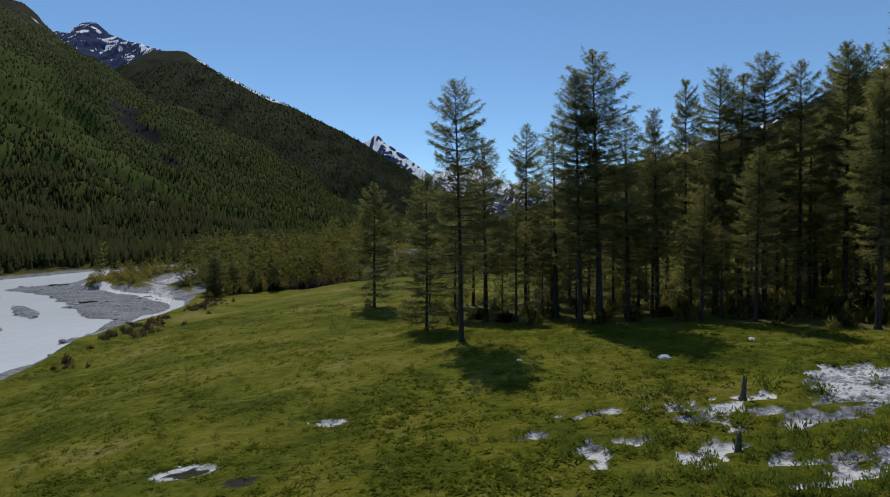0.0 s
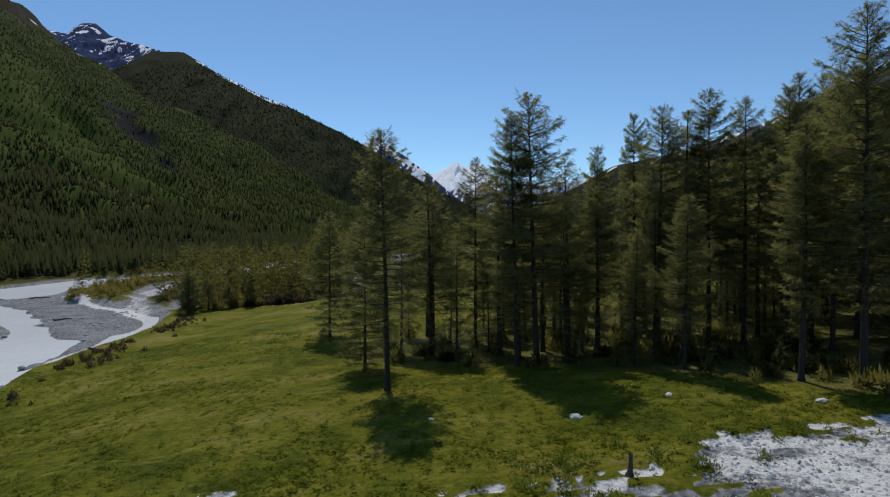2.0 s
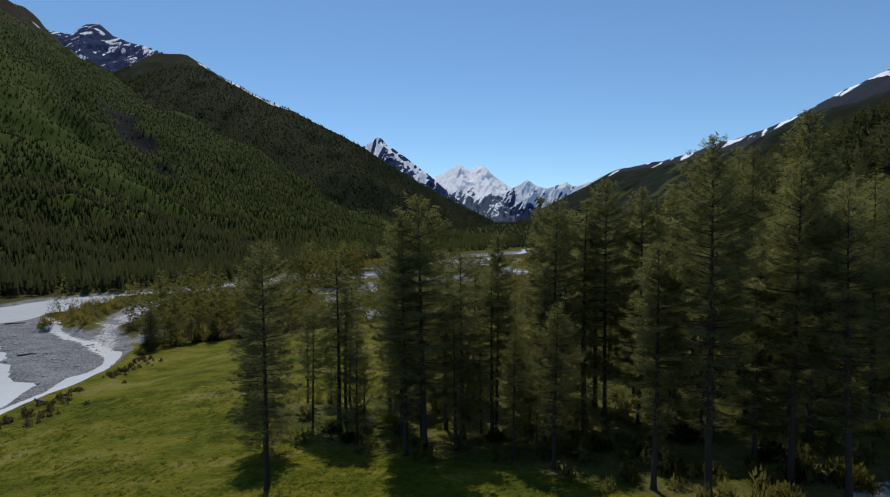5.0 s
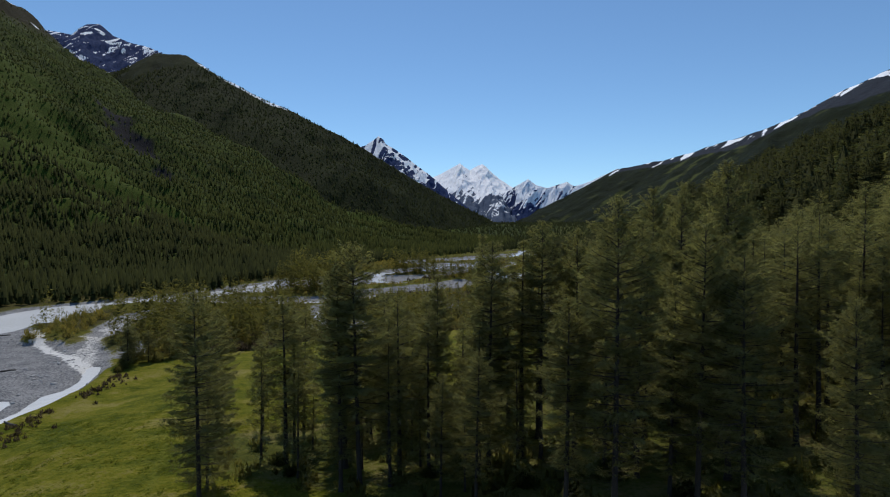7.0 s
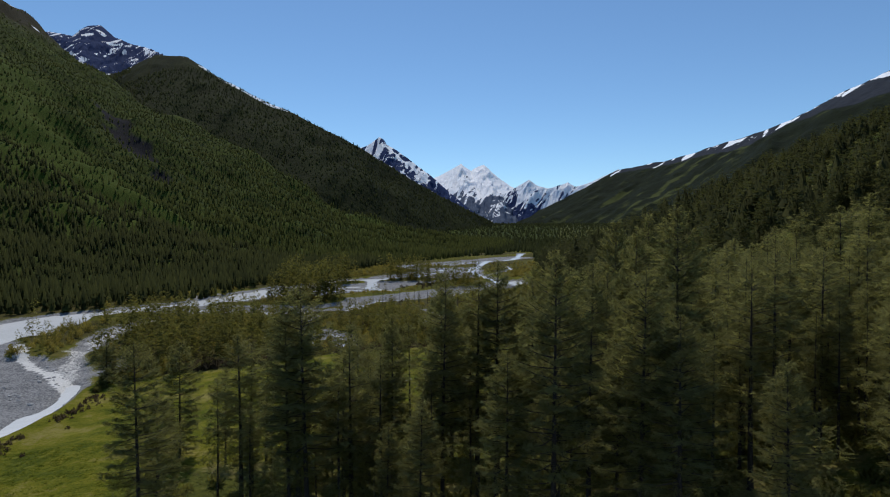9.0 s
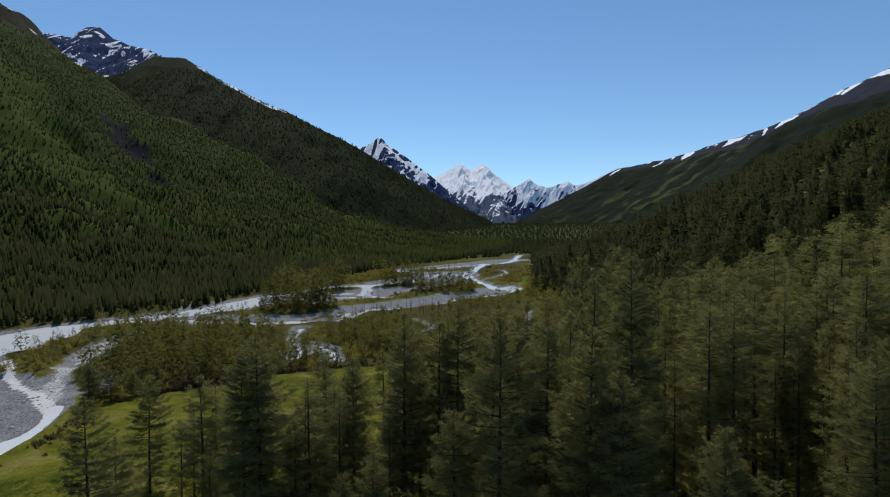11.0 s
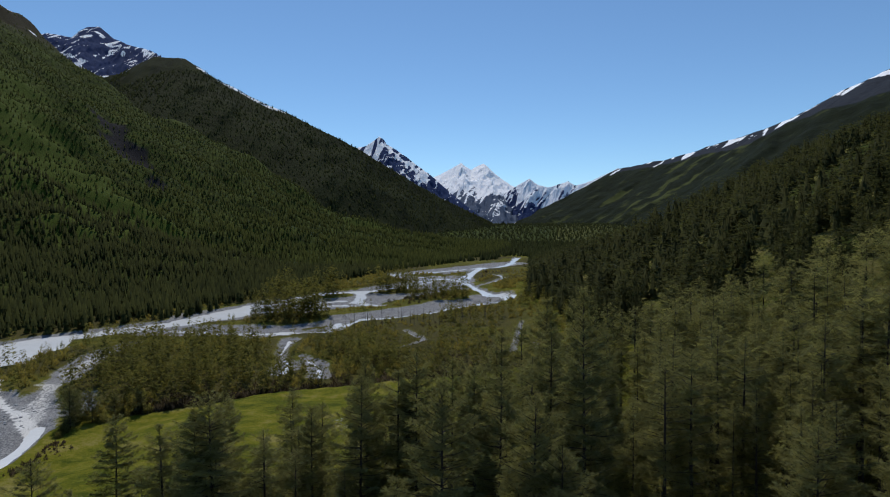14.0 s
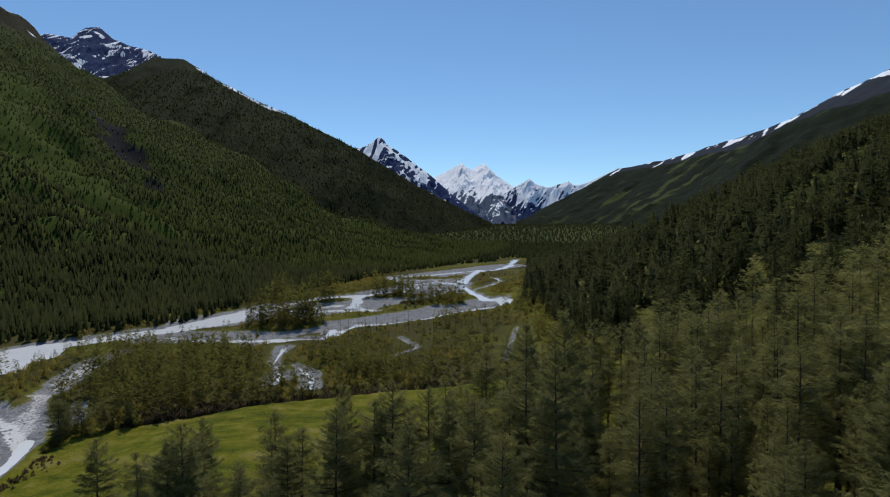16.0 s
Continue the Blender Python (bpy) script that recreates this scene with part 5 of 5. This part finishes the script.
COBBLES = [cobble(np.random.default_rng(430 + k)) for k in range(9)]
gx = rng.uniform(4, 44, 60000)
gy = 20 + 26 * rng.uniform(0, 1, 60000)
z, cover, on, inside, ch = zones(gx, gy)
keep = (cover["gravel"] > 0.5) & (rng.uniform(0, 1, len(gx)) < 0.75 * sstep(12, 24, gx - 0.3 * (gy - 30)) + 0.25 + fbm(gx * 0.22, gy * 0.5, 95, 3)) & (gy > 16)
gx, gy, gz = gx[keep][:9000], gy[keep][:9000], z[keep][:9000]
size = 0.035 + 0.13 * rng.uniform(0, 1, len(gx)) ** 2.6
scatter("bed_stones", "grey angular stones of a dry stream bed", "stones", COBBLES, gx, gy, gz, size, rng.uniform(0, 6.28, len(gx)), M_BED)
a = rng.uniform(0, 6.28, 70)
q = rng.normal(1.0, 0.13, 70)
gx = np.r_[-11.0 + 1.3 * q * np.cos(a), rng.normal(-5.6, 0.6, 30)]
gy = np.r_[27.1 + 0.65 * q * np.sin(a), rng.normal(32.3, 0.2, 30)]
scatter("pit_stones", "pale stones in small hollows of the meadow", "stones", STONES, gx, gy, height(gx, gy), 0.03 + 0.08 * rng.uniform(0, 1, len(gx)) ** 2, rng.uniform(0, 6.28, len(gx)), M_PALE)
gx = rng.uniform(-140, 80, 26000)
gy = 60 + 330 * rng.uniform(0, 1, 26000) ** 1.4
z, cover, on, inside, ch = zones(gx, gy)
keep = (cover["gravel"] > 0.6) & (ch > 0.5)
gx, gy, gz = gx[keep][:1800], gy[keep][:1800], z[keep][:1800]
scatter("bar_stones", "grey river stones on the gravel bars", "stones", STONES, gx, gy, gz, 0.12 + 0.45 * rng.uniform(0, 1, len(gx)) ** 4, rng.uniform(0, 6.28, len(gx)), M_STONE)


def boulder(x, y, r, seed, label, mat):
    rg = np.random.default_rng(seed)
    bm = bmesh.new()
    bmesh.ops.create_icosphere(bm, subdivisions=3, radius=1)
    for v in bm.verts:
        n = noise.fractal(v.co * 1.3 + Vector((seed, 0, 0)), 1.0, 2.0, 4)
        v.co *= 1 + 0.28 * n
        v.co.z = max(v.co.z * 0.62, -0.3)
    me = bpy.data.meshes.new("boulder")
    bm.to_mesh(me)
    bm.free()
    me.materials.append(mat)
    ob = new("boulder", me)
    z = float(height(x, y)[0])
    ob.matrix_world = Matrix.LocRotScale((x, y, z + 0.08 * r), Euler((0, 0, rg.uniform(0, 6))), (r * 1.4, r, r))
    return tagged(ob, label, "boulder", "boulders on the meadow")


for k, (x, y, r) in enumerate([(14.38, 40.3, 0.32), (21.3, 43.0, 0.22), (5.0, 40.2, 0.14), (30.5, 41, 0.3)]):
    boulder(x, y, r, 440 + k, "pale weathered boulder lying in the grass", M_PALE)
for k, (x, y, r) in enumerate([(-133, 190, 1.0), (-100, 140, 0.7), (-62, 118, 0.6), (-72, 104, 0.5)]):
    boulder(x, y, r, 450 + k, "grey boulder on the gravel bar", M_STONE)


def stump(x, y, h, seed):
    """A weathered broken trunk, with a jagged top and root flare."""
    rg = np.random.default_rng(seed)
    root = new("tree_stump")
    root.matrix_world = pose(x, y, float(height(x, y)[0]) - 0.05, 4, -3, 40 * seed)
    sides, levels = 10, 7
    vs, fs = [], []
    for k in range(levels):
        t = k / (levels - 1)
        for j in range(sides):
            a = 2 * math.pi * j / sides
            r = (0.15 - 0.07 * t + 0.10 * max(0, 0.18 - t) / 0.18 * (1 if j % 3 == 0 else 0.3)) * rg.uniform(0.9, 1.1)
            z = h * t + (rg.uniform(-0.22, 0.12) * h if k == levels - 1 else 0)
            vs.append((r * math.cos(a) + 0.05 * t, r * math.sin(a), z))
    for k in range(levels - 1):
        for j in range(sides):
            fs.append((k * sides + j, k * sides + (j + 1) % sides, (k + 1) * sides + (j + 1) % sides, (k + 1) * sides + j))
    part("trunk", mesh_of("stump_trunk", vs, fs, M_DEAD), root)
    for k in range(2):
        a = rg.uniform(0, 6.3)
        v, f = tube(np.array([(0, 0, h * (0.45 + 0.2 * k)), (0.25 * math.cos(a), 0.25 * math.sin(a), h * (0.55 + 0.2 * k))]), [0.035, 0.012], 5)
        part("broken_limb", mesh_of("stump_limb", v, f, M_DEAD), root)
    return tagged(root, "dark weathered broken tree stump in the grass", "tree stump", "stumps on the meadow")


stump(15.5, 31.9, 1.25, 1)
stump(12.4, 25.8, 1.0, 2)


def drift_log(x, y, length, r, turn, seed):
    rg = np.random.default_rng(seed)
    log = new("driftwood_log")
    log.matrix_world = pose(x, y, float(height(x, y)[0]) + r * 0.8, 0, 0, turn)
    n = 8
    pts = np.stack([np.linspace(-0.5, 0.5, n) * length, 0.12 * np.sin(np.linspace(0, 3, n)), 0.04 * rg.normal(0, 1, n)], 1)
    vs, fs = [], []
    for k in range(n):
        for j in range(7):
            a = 2 * math.pi * j / 7
            q = r * (1 - 0.5 * k / n) * rg.uniform(0.9, 1.1)
            vs.append((pts[k, 0], pts[k, 1] + q * math.cos(a), pts[k, 2] + q * math.sin(a)))
    for k in range(n - 1):
        for j in range(7):
            fs.append((k * 7 + j, (k + 1) * 7 + j, (k + 1) * 7 + (j + 1) % 7, k * 7 + (j + 1) % 7))
    part("trunk", mesh_of("log_trunk", vs, fs, M_DEAD), log)
    for k in range(3):
        a = rg.uniform(0, 6.3)
        b = np.array((-0.48 * length, 0, 0))
        v, f = tube(np.array([b, b + np.array((-0.3, 0.5 * math.cos(a), 0.5 * math.sin(a) + 0.2))]), [0.08, 0.02], 5)
        part("root", mesh_of("log_root", v, f, M_DEAD), log)
    return tagged(log, "bleached driftwood log on the river gravel", "log", "driftwood logs")


for k, (x, y, ln, turn) in enumerate([(-96, 236, 7, 20), (-92, 238, 6, -35), (-99, 232, 5, 70), (-94, 230, 8, 5), (-90, 226, 5, 120), (-117, 172, 5, 30), (-88, 206, 4, 60), (-47.5, 88, 4, 150), (-70, 252, 6, 15), (-60, 258, 5, -10), (-80, 128, 3.5, 40)]):
    drift_log(x, y, ln, 0.22, turn, 460 + k)


# bare poles of dead trees on the flat
def pole(x, y, h, seed):
    rg = np.random.default_rng(seed)
    dead = new("dead_tree")
    dead.matrix_world = pose(x, y, float(height(x, y)[0]) - 0.1, rg.normal(0, 2), rg.normal(0, 2), 0)
    v, f = tube(np.array([(0, 0, 0), (0.03, 0, h * 0.5), (0.0, 0.05, h)]), [0.12, 0.08, 0.02], 6)
    part("trunk", mesh_of("pole_trunk", v, f, M_DEAD), dead)
    for k in range(5):
        a, z = rg.uniform(0, 6.3), h * rg.uniform(0.3, 0.9)
        q = rg.uniform(0.3, 0.9)
        v, f = tube(np.array([(0, 0, z), (q * math.cos(a), q * math.sin(a), z + 0.1)]), [0.03, 0.01], 4)
        part("broken_limb", mesh_of("pole_limb", v, f, M_DEAD), dead)
    return tagged(dead, "bare grey dead tree standing in the scrub", "dead tree", "dead trees on the river flat")


for k in range(34):
    q = rng.uniform(0, 1)
    pole(-30 + 75 * q + rng.normal(0, 4), 258 + 30 * q + rng.normal(0, 9), rng.uniform(5.5, 10.5), 500 + k)
